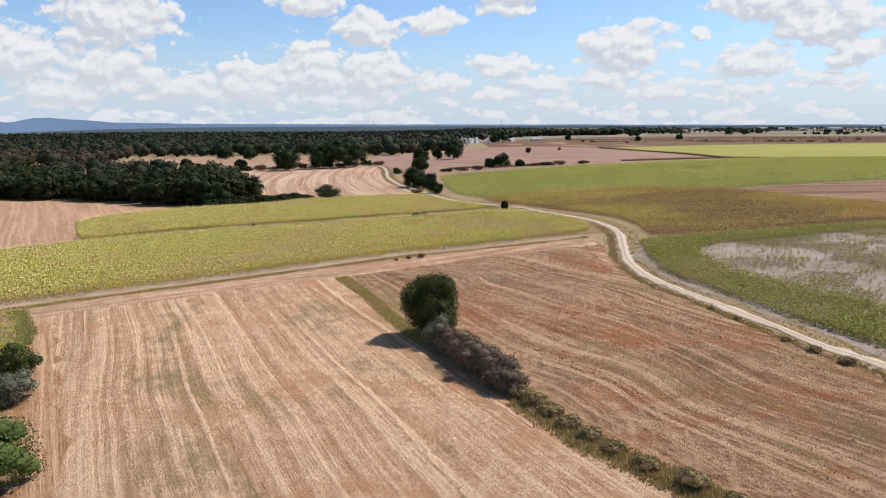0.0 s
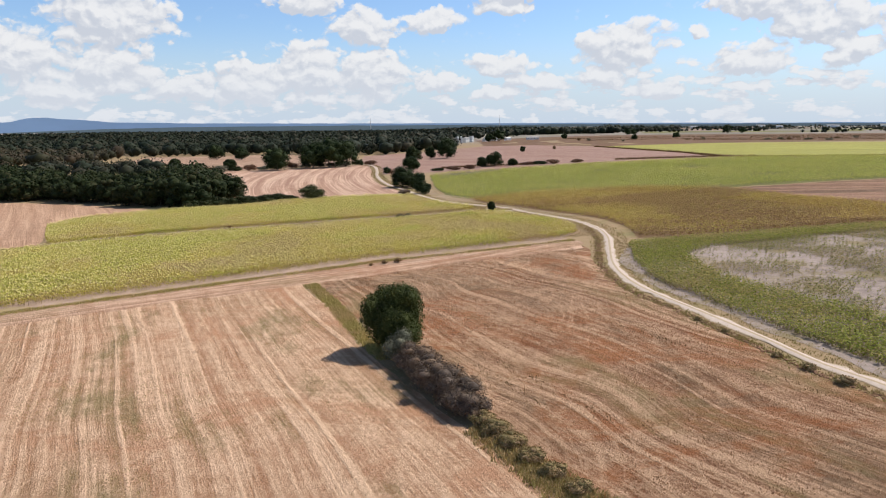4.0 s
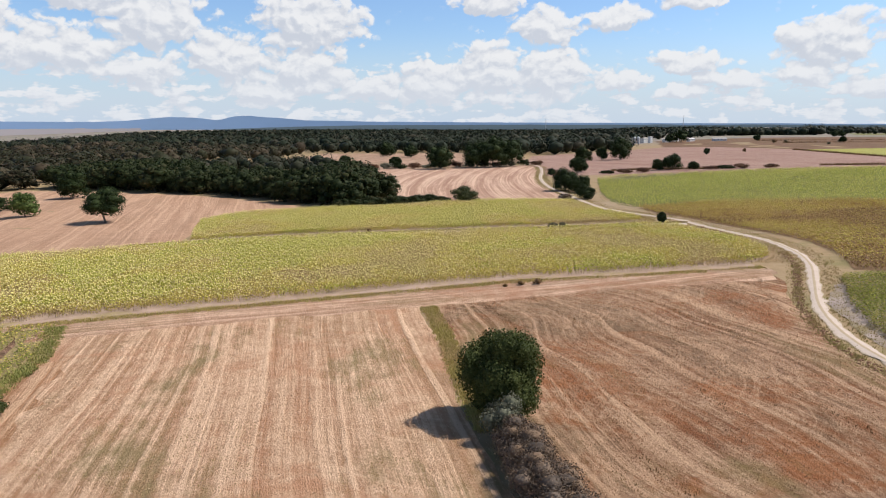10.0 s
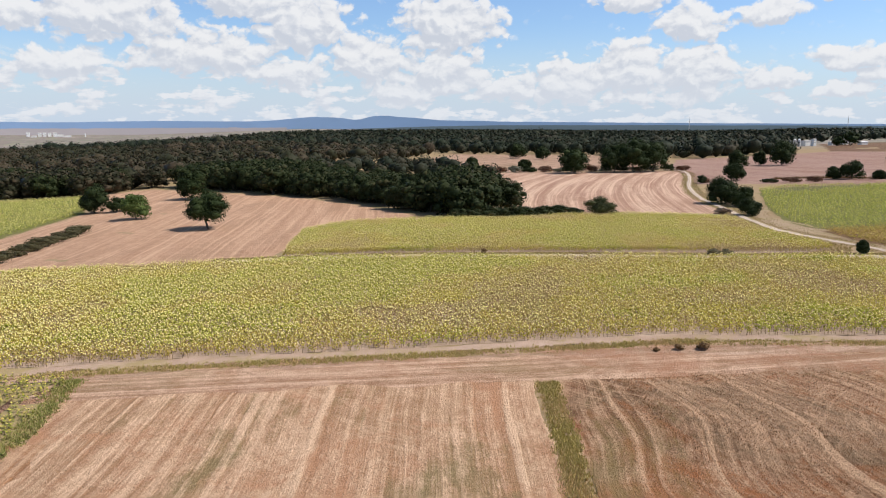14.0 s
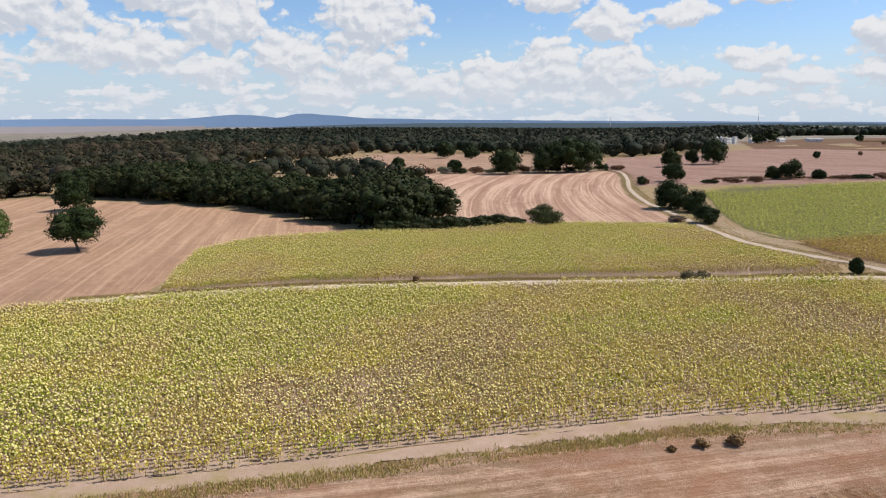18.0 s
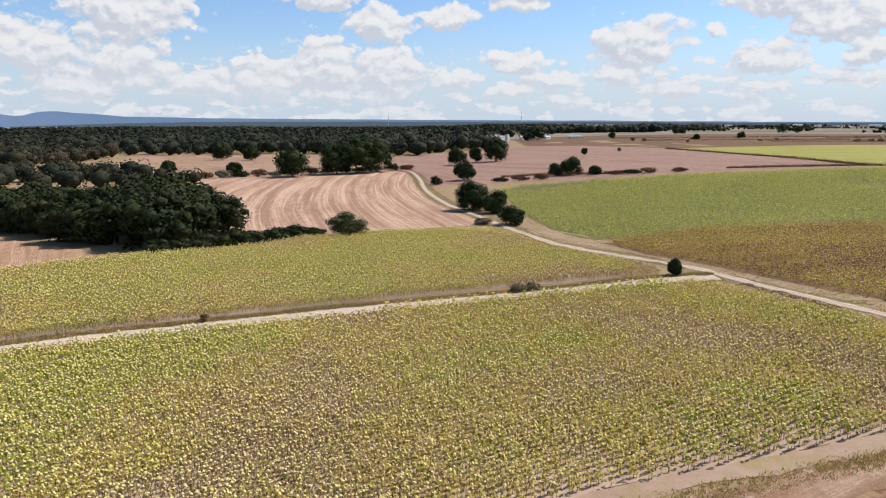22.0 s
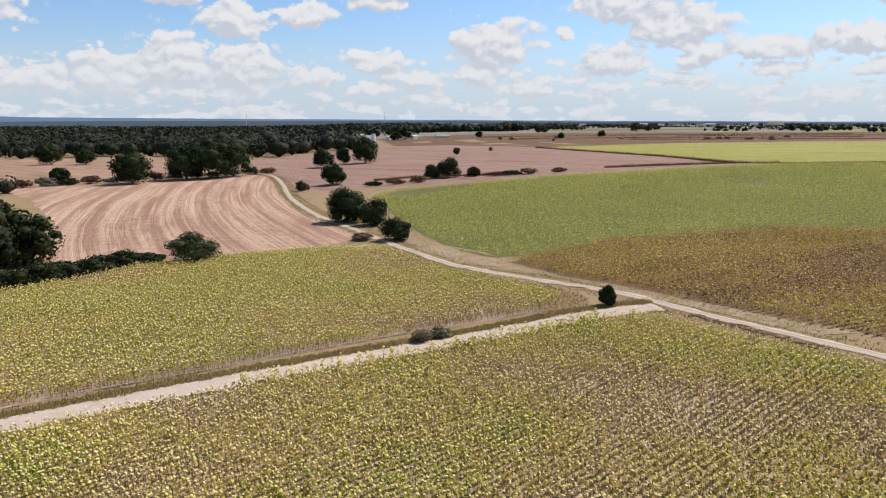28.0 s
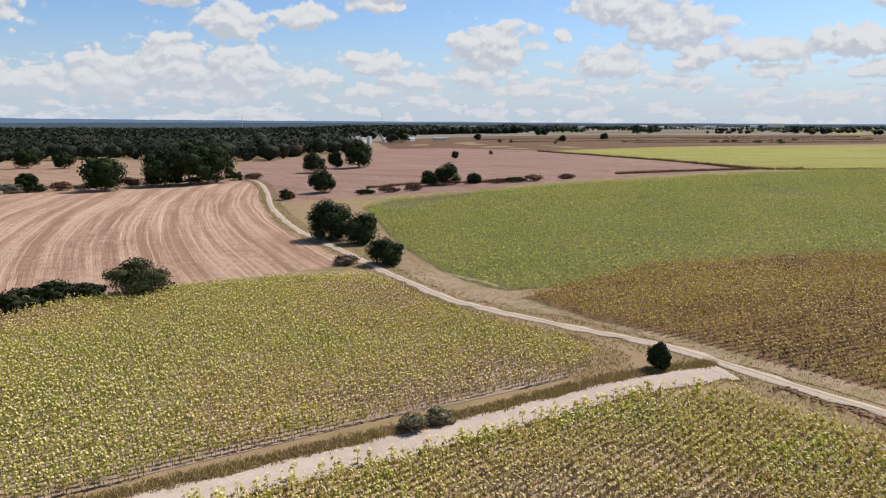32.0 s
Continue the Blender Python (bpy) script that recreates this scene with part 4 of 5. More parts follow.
sheet("field_stubble_south", FIELD_A, M_STUBBLE_A, 0.05, "harvested field of pale straw stubble with swath lines", seed=1)
sheet("field_stubble_red", FIELD_B, M_STUBBLE_B, 0.05, "harvested reddish stubble field beside the dirt road", seed=2)
sheet("field_sunflower_south", FIELD_D, M_SOIL, 0.05, "bare soil under the ripening sunflowers", rag=0.25, seed=3)
sheet("field_sunflower_middle", FIELD_E, M_SOIL, 0.05, "bare soil under the smaller sunflower field", rag=0.25, seed=4)
sheet("field_stubble_west", FIELD_F, M_STUBBLE_F, 0.05, "brown harvested field sloping to the wood", seed=5)
sheet("field_green_west", FIELD_G, M_GREEN_SOIL, 0.05, "green soil of the western sunflower field", seed=6)
sheet("field_striped", FIELD_H, M_STUBBLE_H, 0.05, "stubble field with curved pale stripes", seed=7)
sheet("field_stubble_north", FIELD_I2, M_STUBBLE_J, 0.05, "pale far stubble field before the woods", seed=8)
sheet("field_pink", FIELD_I, M_STUBBLE_I, 0.05, "wide pinkish stubble field", seed=9, step=30)
sheet("field_far_brown", FIELD_P, M_STUBBLE_P, 0.05, "far brown dry field near the white buildings", seed=10, step=60, rag=2)
sheet("field_green_east", FIELD_K, M_GREEN_SOIL, 0.05, "soil under the green sunflower field", seed=11)
sheet("field_ripe_east", FIELD_L, M_RIPE_SOIL, 0.06, "soil under the ripe brown sunflower field", seed=12)
sheet("field_fallow", FIELD_M, M_FALLOW, 0.07, "reddish bare fallow ground", seed=13)
sheet("field_patchy_east", FIELD_N, M_GREY_SOIL, 0.05, "grey bare soil with patchy failed crop", seed=14)
sheet("field_yellow_far", FIELD_J, M_YELLOW, 0.06, "far bright yellow-green field", seed=15, step=30, rag=1)
sheet("field_weedy_west", FIELD_O, M_VERGE, 0.05, "weedy plot with a bare red strip", seed=16)
RED_STRIP = [(-60.5, 88), (-62.5, 93.2), (-66, 98.2), (-70.5, 105.5), (-73, 107.6), (-68, 98.5), (-63.5, 89)]
sheet("red_strip", RED_STRIP, M_FALLOW, 0.09, "bare strip of red earth", seed=17)
sheet("headland", [(-74, 115), (-64, 120.5), (-49, 129.5), (-36, 137), (-20, 145.5), (-5, 153), (10, 159.5), (25, 164.5), (36.5, 167), (37, 160), (26, 157), (12, 152), (-3, 145), (-18, 137.5), (-34, 129), (-47, 122), (-62, 113.5), (-70, 108)],
      M_HEADLAND, 0.075, "turning strip of trampled straw along the track", seed=18, rag=1.0)
for n, (outline, mat, label) in enumerate([([(420, 1420), (900, 1480), (980, 1640), (460, 1600)], M_GREEN_SOIL, "far green field on the plain"), ([(950, 1300), (1500, 1330), (1640, 1560), (1000, 1480)], M_YELLOW, "far yellow-green field on the plain"),
                                           ([(1000, 1750), (1900, 1800), (2000, 2150), (1050, 2050)], M_GREEN_SOIL, "far green field on the plain"), ([(330, 1760), (860, 1830), (880, 2050), (330, 1990)], M_STUBBLE_J, "far pale stubble on the plain"),
                                           ([(1500, 2250), (2600, 2300), (2700, 2700), (1550, 2650)], M_YELLOW, "far yellow-green field on the plain"), ([(600, 2200), (1300, 2250), (1350, 2600), (650, 2500)], M_STUBBLE_P, "far brown field on the plain")]):
    sheet("field_far", outline, mat, 0.4, label, seed=60 + n, step=150, rag=6.0, edge=40.0)
ribbon("field_edge", [(x + 0.7, y - 1.2) for x, y in D_SOUTH], 2.8, M_EDGE_SOIL, 0.055, "pale bare soil at the edge of the sunflowers", "track", 0.0, seed=21, rag=0.4)
ribbon("field_track", TRACK_C, 6.5, M_TRACK, 0.03, "bare reddish track along the sunflower field", "track", 0.04, seed=1, rag=0.5)
ribbon("dirt_road", ROAD, 2.0, M_ROAD, 0.10, "pale winding dirt road with two wheel tracks", "road", 0.10, seed=2)
ribbon("side_track", DITCH, 4.3, M_PALE_TRACK, 0.08, "pale dusty side track between the sunflower fields", "track", 0.06, seed=3)

ribbon("stubble_edge", [(-60.5, 101), (-54.5, 89), (-47, 76), (-39.5, 62), (-34, 52), (-29, 42)], 5.0, M_BARE_EDGE, 0.075, "bare orange earth along the stubble's edge", "track", 0.0, seed=40, rag=0.9)


# far hills and plain, behind everything
def hills(name, radius, start, end, base, tops, colour, label, seed):
    """A far ridge with distance haze painted into its colour and glow; tops: (azimuth, height above eye level in
    degrees).
    """
    m, k, shader = material(name + "_haze_glow")
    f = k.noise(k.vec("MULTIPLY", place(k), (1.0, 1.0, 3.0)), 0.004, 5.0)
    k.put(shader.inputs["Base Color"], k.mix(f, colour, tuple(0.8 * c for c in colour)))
    # emission stands in for the air's brightness over the far ridge
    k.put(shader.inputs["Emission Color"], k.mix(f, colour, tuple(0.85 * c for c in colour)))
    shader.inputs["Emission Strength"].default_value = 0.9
    bm = bmesh.new()
    az = np.linspace(start, end, 260)
    t = np.array(tops)
    rng = np.random.default_rng(seed)
    el = np.interp(az, t[:, 0], t[:, 1]) + 0.025 * np.convolve(rng.normal(size=260), np.ones(5) / 5, "same")
    rows = []
    for a, e in zip(np.radians(az), np.radians(el)):
        x, y = radius * math.sin(a), radius * math.cos(a)
        top = 30 + radius * math.tan(e)
        rows.append([bm.verts.new((x, y, base)), bm.verts.new((x, y, top)), bm.verts.new((x * 1.03, y * 1.03, top - 12)), bm.verts.new((x * 1.03, y * 1.03, base))])
    for a, b in zip(rows, rows[1:]):
        for i in range(3):
            bm.faces.new((a[i], b[i], b[i + 1], a[i + 1]))
    return tagged(part(name, bm, m), label, "hills", kind="structure")


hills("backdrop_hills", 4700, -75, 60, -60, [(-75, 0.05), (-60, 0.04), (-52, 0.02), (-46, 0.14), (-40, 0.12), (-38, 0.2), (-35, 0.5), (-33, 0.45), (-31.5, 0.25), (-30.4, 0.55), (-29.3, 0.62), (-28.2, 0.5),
      (-26.5, 0.42), (-25, 0.28), (-20, 0.17), (-10, 0.12), (0, 0.08), (8, 0.06), (20, 0.0), (40, -0.02), (60, -0.02)], (0.15, 0.22, 0.34), "far hills on the horizon with blue haze put into their colour", 1)
hills("backdrop_plain", 4500, -75, -37, -60, [(-75, -0.44), (-52, -0.42), (-45, -0.38), (-37, -0.34)], (0.26, 0.235, 0.245), "far plain below the hills with haze put into its colour", 2)
hills("backdrop_woods", 4450, -38, 60, -60, [(-38, -0.75), (-32, -0.45), (-24, -0.18), (-16, -0.08), (0, -0.06), (12, -0.05), (35, -0.10), (60, -0.10)], (0.085, 0.115, 0.135), "dark woods along the horizon with haze put into their colour", 3)

# ---- trees and bushes ----
rng = np.random.default_rng(11)
tree(-2.0, 95.0, 8.3, 9.3, 0.6, 21, "dense dark green oak alone at the field hedge", 30, 32000, 0.13, M_LEAF_NEAR, "field_oak", gaps=0.14)
for x, y, w, h, s, label in [(-0.6, 90.5, 4.6, 4.4, 31, "grey-green shrub at the foot of the oak")]:
    bush(x, y, w, h, s, label, 3000, 0.11, M_LEAF_PALE, "grey_shrub")
for i, (x, y, w, h) in enumerate([(1.0, 87.6, 5.0, 3.4), (2.0, 85, 5.4, 3.7), (3.1, 82.4, 5.6, 3.8), (4.3, 79.8, 5.8, 3.9), (5.4, 77.4, 5.6, 3.7), (6.4, 75, 5.2, 3.3), (7.3, 73, 4.4, 2.7)]):
    bush(x, y, w, h, 40 + i, "dry greyish-brown bramble thicket along the hedge line", 7000, 0.078, M_LEAF_BRUSH, "bramble_thicket")
for i, (x, y, w, h) in enumerate([(8.4, 71, 3.2, 1.8), (9.6, 68.8, 3.4, 1.8), (10.9, 66.2, 3.0, 1.5), (12.2, 63.4, 2.8, 1.3), (13.6, 60.6, 2.8, 1.3), (15.2, 57.8, 2.8, 1.2), (17.2, 54.4, 3.0, 1.3), (19.8, 51, 3.4, 2.0), (22, 47.5, 3.0, 1.5), (25, 43, 3.2, 1.5), (29, 37, 3.2, 1.4)]):
    bush(x, y, w * 0.9, h * 0.75, 50 + i, "low yellow-green scrub in the hedge strip", 1700, 0.09, M_LEAF_SCRUB, "scrub")
# bushes on the western edge of the pale stubble
for i, (x, y, w, h, mt) in enumerate([(-53.4, 83.5, 5.4, 3.8, M_LEAF_NEAR), (-48.3, 73.5, 5.6, 3.8, M_LEAF_PALE), (-51, 70, 5.0, 3.0, M_LEAF_BRUSH), (-38.5, 54.5, 8.5, 6.0, M_LEAF_YOUNG), (-44, 62, 4.0, 2.0, M_LEAF_BRUSH)]):
    bush(x, y, w, h, 180 + i, ["leafy green bush at the stubble edge", "grey-green bush at the stubble edge", "dry brown scrub at the stubble edge", "bright green bushy tree at the stubble edge", "low dry brown scrub"][i], 4200, 0.13, mt, "edge_bush")
# small bushes on the bank of the dirt road
for i, (x, y, w, h) in enumerate([(40.3, 101, 1.0, 0.5), (41.6, 95, 0.9, 0.5), (43.6, 85, 1.2, 0.6), (45, 80.5, 1.8, 0.8), (46.3, 76, 2.2, 1.0), (48, 70, 2.0, 1.0), (49.6, 65, 1.6, 0.8)]):
    bush(x, y, w, h, 190 + i, "small olive weed bush on the road bank", 360, 0.10, M_LEAF_SCRUB, "bank_bush")
bush(21.0, 235.0, 2.7, 3.2, 60, "dark rounded bush at the track junction", 3200, 0.16, M_LEAF_DARK, "junction_bush")
bush(-48.0, 290.5, 11.6, 6.5, 61, "large round dark green bush on the field edge", 5200, 0.2, M_LEAF_HEDGE, "round_bush")
bush(-8.6, 226.5, 3.2, 1.7, 62, "low dull olive bush beside the side track", 1100, 0.12, M_LEAF_OLIVE, "track_bush")
bush(-5.8, 227.5, 3.0, 1.5, 63, "low dull olive bush beside the side track", 1000, 0.12, M_LEAF_OLIVE, "track_bush")
bush(-58.0, 210.8, 1.4, 1.5, 64, "small dry brown weed bush by the track", 300, 0.12, M_LEAF_BROWN, "weed_bush")
for i, (x, y) in enumerate([(-4.9, 154.6), (-7.7, 153.3), (-10.4, 151.6)]):
    bush(x, y, (1.9, 1.5, 0.9)[i], (1.2, 0.9, 0.5)[i], 65 + i, "small dead brown weed on the track edge", 320, 0.09, M_LEAF_BROWN, "weed_bush")
# trees beside the road bend
tree(-13.8, 340, 12.6, 10.4, -0.6, 70, "dark round oak beside the dirt road", 20, 6500, 0.25, M_LEAF_OAK, "roadside_oak")
tree(-6.6, 331.5, 8.2, 7.6, -0.5, 71, "dark oak beside the dirt road", 16, 4500, 0.24, M_LEAF_OAK, "roadside_oak")
bush(-3.6, 305.5, 8.2, 5.8, 72, "dark spreading bush at the road edge", 3000, 0.22, M_LEAF_DARK, "roadside_bush")
bush(-11.5, 308, 6.5, 1.9, 84, "low dry brown scrub at the road edge", 600, 0.18, M_LEAF_BRUSH, "roadside_scrub")
bush(-29, 437, 5.0, 4.5, 85, "small dark bush at the field corner", 500, 0.3, M_LEAF_DARK, "field_bush")
tree(-15, 459, 12.0, 9.6, 0.4, 73, "dark oak standing between stubble fields", 13, 2200, 0.48, M_LEAF_OAK, "field_tree")
tree(-18, 580, 14, 12.2, 0.5, 74, "dark field oak among stubble", 13, 2000, 0.52, M_LEAF_OAK, "field_tree")
tree(-5, 612, 10, 11, 0.6, 75, "slender dark field oak", 12, 1700, 0.52, M_LEAF_OAK, "field_tree")
tree(9.5, 610, 18.5, 18, 0.7, 76, "tall broad dark oak in the pinkish field", 16, 2800, 0.62, M_LEAF_OAK, "field_tree")
tree(31.5, 464, 7.4, 6.6, 0.3, 77, "low bushy oak of a pair in the field", 10, 1400, 0.42, M_LEAF_OAK, "field_tree")
tree(39.5, 465, 11.6, 9.8, 0.5, 78, "taller round oak of a pair in the field", 13, 2000, 0.45, M_LEAF_OAK, "field_tree")
bush(51, 462, 6.8, 4.6, 79, "round dark bush in the stubble", 1000, 0.4, M_LEAF_DARK, "field_bush")
tree(-154.5, 223.5, 14.6, 12.0, 2.2, 80, "spreading oak alone in the brown stubble field", 20, 5200, 0.28, M_LEAF_OAK, "lone_oak")
tree(-197, 234, 11.4, 9.0, 0.4, 81, "bushy round tree in the brown stubble field", 13, 2800, 0.36, M_LEAF_YOUNG, "field_tree")
tree(-234, 247, 12.4, 11.6, 0.4, 82, "dark tree at the edge of the green field", 13, 2400, 0.4, M_LEAF_DARK, "field_tree")
bush(-227, 251, 8.0, 6.0, 86, "bushy growth beside the dark tree", 1200, 0.36, M_LEAF_DARK, "field_bush")
tree(-231, 295, 14.0, 12.6, 0.5, 83, "broad oak before the wood edge", 14, 2800, 0.45, M_LEAF_OAK, "field_tree")
# hedge in the western field
for i, t in enumerate(np.linspace(0, 1, 8)):
    bush(-160 - 27.5 * t, 155.5 + 48.5 * t, 8.6, 2.5 + 0.4 * math.sin(i * 2.1), 90 + i, "dark clipped-looking hedge bush in a row", 1100, 0.2, M_LEAF_HEDGEROW, "hedge_bush", 4.4, 61)
# row between the striped field and the far stubble
for i, (x, y, w, h) in enumerate([(-200, 544, 9, 9), (-149, 515, 9.4, 8.5), (-113, 508, 21, 16.2), (-90, 522, 22, 20), (-78, 525, 24, 22.5), (-67, 532, 20, 19.5), (-221, 712, 17.5, 15.5), (-193, 700, 16, 12.5)]):
    tree(x, y, w, h, 0.6, 110 + i, "dark oak in the row between two stubble fields", 16, 2800, 0.58, M_LEAF_OAK, "row_oak")
for i, t in enumerate(np.linspace(0, 1, 14)):
    bush(-172 + 122 * t, 500 + 46 * t, 11, 3.2 + (i * 7 % 5) * 0.4, 130 + i, "low dark scrub in the field boundary", 420, 0.45, (M_LEAF_DARK, M_LEAF_RUSSET, M_LEAF_PALE)[i % 3], "boundary_scrub", 6, 20)
for i, (x, y, w) in enumerate([(2, 446, 9), (12, 447, 10), (22, 448, 8), (60, 456, 10), (68, 455, 11), (76, 455, 9), (92, 458, 8), (-28, 440, 5)]):
    bush(x, y, w, 2.2 + (i % 3) * 0.4, 150 + i, "low russet-brown scrub on a field boundary", 350, 0.4, M_LEAF_RUSSET if i % 4 else M_LEAF_DARK, "boundary_scrub", 4.5)
# undergrowth in front of the wood
for i, (x, y, w, h) in enumerate([(-80, 274, 9, 4.0), (-73, 278, 9, 4.4), (-66, 284, 9, 3.8), (-62, 290, 8, 3.4), (-90, 270, 8, 3.6), (-57, 292.5, 6, 2.2), (-69.5, 281, 9, 3.6), (-76.5, 275.5, 8, 3.8), (-85, 271.5, 8, 3.4)]):
    bush(x, y, w, h, 170 + i, "green bramble undergrowth at the wood's edge", 1300, 0.26, M_LEAF_WOOD, "undergrowth")

# ---- woods ----
WOOD = [(-300, 345), (-250, 332), (-216, 327), (-184, 321), (-148, 304), (-122, 286), (-100, 277), (-86, 284), (-82, 298), (-94, 335), (-108, 365), (-190, 400), (-300, 410)]
forms = []
for n in range(6):
    forms.append(tree(-140 - 12 * n, 330 + 4 * n, 10.0, 10.0, 0.2, 200 + n, "dark green oak of the dense wood", 15, 1000, 0.44, M_LEAF_WOOD, "wood_oak", "tree", "oaks of the wood"))
spots = scattered(WOOD, 7.2, rng)
spots = spots[np.argsort(spots[:, 1] + 0.55 * spots[:, 0])][:210]
for n, (x, y) in enumerate(spots):
    dome = math.exp(-((x + 106) / 17) ** 2 - ((y - 302) / 24) ** 2)
    s = (1.04 + 0.45 * dome + (0.12 if x < -195 else 0.0)) * rng.uniform(0.72, 1.25)
    copy = copy_thing(forms[n % 6], pose(x, y, float(ground_z(x, y)), 0, 0, rng.uniform(0, 360)))
    wide = s * rng.uniform(1.0, 1.3)
    copy.scale = (wide, wide, s)
# the western wood's edge, browner
brown_forms = []
for n in range(3):
    brown_forms.append(tree(-330 - 30 * n, 306 - 5 * n, 10.0, 10.0, 0.2, 220 + n, "brown-tinged oak at the edge of the western wood", 15, 1000, 0.44, M_LEAF_WEST, "wood_oak", "tree", "oaks of the wood"))
for n, (x, y) in enumerate(scattered([(-500, 250), (-352, 283), (-306, 306), (-302, 350), (-360, 335), (-500, 290)], 9.0, rng)):
    copy = copy_thing((brown_forms + forms[:1])[n % 4], pose(x, y, float(ground_z(x, y)), 0, 0, rng.uniform(0, 360)))
    tall = rng.uniform(0.95, 1.45)
    wide = tall * rng.uniform(1.05, 1.35)
    copy.scale = (wide, wide, tall)
far = [
    ([(-1300, 130), (-700, 215), (-480, 262), (-352, 290), (-306, 312), (-305, 440), (-330, 620), (-345, 800), (-700, 900), (-1300, 800)], 13.0, 16.0, "brown-green oak woods rolling to the west", 1, 60, 1.35),
    ([(-305, 442), (-195, 442), (-150, 470), (-190, 500), (-260, 560), (-330, 620)], 10.5, 12.0, "scrubby dark trees behind the wood", 2, 70, 1.0),
    ([(-340, 815), (-175, 815), (-90, 715), (-70, 710), (0, 800), (22, 850), (15, 1000), (-60, 1150), (-500, 1300), (-900, 1200), (-1300, 1000), (-1300, 830), (-700, 910)], 16.5, 19.0, "dense dark oak woods across the north", 3, 46, 1.9),
    ([(-2600, 1000), (-1320, 900), (-900, 1250), (-400, 1330), (-60, 1170), (120, 1270), (250, 1500), (300, 1900), (100, 3000), (-1200, 3200), (-2600, 2400)], 15.0, 36.0, "distant dark woods towards the horizon", 4, 12, 5.0),
]
# clearings with stubble among the woods: place, half width, half depth
CLEARINGS = [(-397, 523, 20, 40), (-355, 448, 9, 18), (-345, 596, 40, 30), (-290, 536, 34, 30), (-231, 470, 22, 18), (-370, 856, 30, 10), (-560, 640, 16, 40)]
for outline, tall, gap, label, seed, leaves, size in far:
    here = scattered(outline, gap, rng)
    for x, y, a, b in CLEARINGS:
        here = here[((here[:, 0] - x) / a) ** 2 + ((here[:, 1] - y) / b) ** 2 > 1]
    # in the far west the land drops away past the wooded slope
    turn = np.degrees(np.arctan2(here[:, 0], here[:, 1] - 80))
    here = here[np.hypot(here[:, 0], here[:, 1] - 80) < np.interp(turn, [-90, -54, -50, -43, -36, 0], [1350, 1450, 1500, 1750, 2600, 5000])]
    woods("distant_woods", here, tall, label, seed, leaves, size, M_LEAF_WEST if seed == 1 else M_LEAF_FAR, 0.6 if seed == 4 else 0.0)
knoll = np.stack([-640 + rng.normal(0, 24, 40), 2100 + rng.normal(0, 20, 40)], 1)
woods("knoll_trees", knoll, 21.0, "dark clump of trees on the skyline", 9, 30, 3.0)
belts = []
for i in range(130):
    a, r = rng.uniform(12, 54), rng.uniform(1500, 3900)
    n = int(rng.uniform(5, 26) * (r / 1800))
    t = rng.uniform(-14, 14)
    cx, cy = r * math.sin(radians(a)), r * math.cos(radians(a))
    k = np.cumsum(rng.uniform(2.0, 15.0, n))
    belts.append(np.stack([cx + k * math.cos(radians(t)) + rng.normal(0, 4, n), cy + k * math.sin(radians(t)) - 0.3 * k + rng.normal(0, 5, n)], 1))
woods("hedgerow_trees", np.concatenate(belts[::2]), 6.5, "far hedgerows and tree belts on the plain", 6, 6, 2.0)
woods("hedgerow_trees", np.concatenate([b[: max(3, len(b) // 3)] for b in belts[1::2]]), 12.0, "far tall clumps of trees on the plain", 8, 8, 2.4)
woods("tree_belt", np.concatenate([np.stack([rng.uniform(110, 360, 260), 1452 + rng.normal(0, 30, 260)], 1), np.stack([rng.uniform(400, 590, 60), 1740 + rng.normal(0, 20, 60)], 1)]), 16.0, "long dark belt of trees behind the far field", 7, 24, 2.0)
# shrubs dotted over the far brown field
for i, (x, y, w, h) in enumerate([(180, 904, 7, 6), (191, 895, 6, 5), (219, 835, 5, 3.5), (112, 674, 4, 4.5), (379, 813, 13, 4), (398, 820, 12, 4.5), (411, 827, 10, 4), (422, 805, 14, 4), (434, 784, 12, 3.6),
                                  (300, 850, 8, 3), (330, 880, 7, 3.5), (255, 930, 7, 4), (480, 850, 9, 4), (520, 880, 11, 4)]):
    bush(x, y, w * 0.75, h * 0.7, 260 + i, "dull low shrub on the far brown field", 170, 0.45, M_LEAF_OLIVE if i % 3 else M_LEAF_BROWN, "field_shrub")
for i, (x, y, w, h) in enumerate([(328, 1225, 12, 11), (339, 1228, 11, 10), (531, 1302, 19, 17), (585, 1361, 14, 12), (886, 1368, 26, 17), (915, 1372, 15, 12), (1057, 1445, 16, 15), (1010, 1430, 12, 9)]):
    tree(x, y, w, h, 0.6, 290 + i, "dark far tree standing alone on the plain", 10, 420, 1.0, M_LEAF_OAK, "far_tree")
# dark weedy margins between the far fields
M_MARGIN = M_LEAF_BROWN
for line, count, high in (([(155, 690), (172, 593), (183, 527), (187, 467), (204, 452)], 2600, 1.3), ([(120, 467), (137, 466), (160, 464), (187, 462)], 1200, 1.2), ([(204, 452), (246, 441), (290, 436)], 900, 0.9),
                          ([(5, 470), (22, 474), (40, 470), (58, 462)], 900, 1.2), ([(190, 905), (330, 890), (470, 880), (640, 900)], 1500, 1.7), ([(300, 830), (440, 806), (600, 812)], 1100, 1.5),
                          ([(180, 1010), (330, 1000), (520, 1040), (760, 1060)], 1600, 2.0), ([(420, 950), (640, 980), (900, 960)], 1400, 1.8)):
    tufts("margin_weeds", along(line, count, rng, 2.4), high, 3, M_MARGIN, "dark brown weeds along a field margin", rng, 0.4)
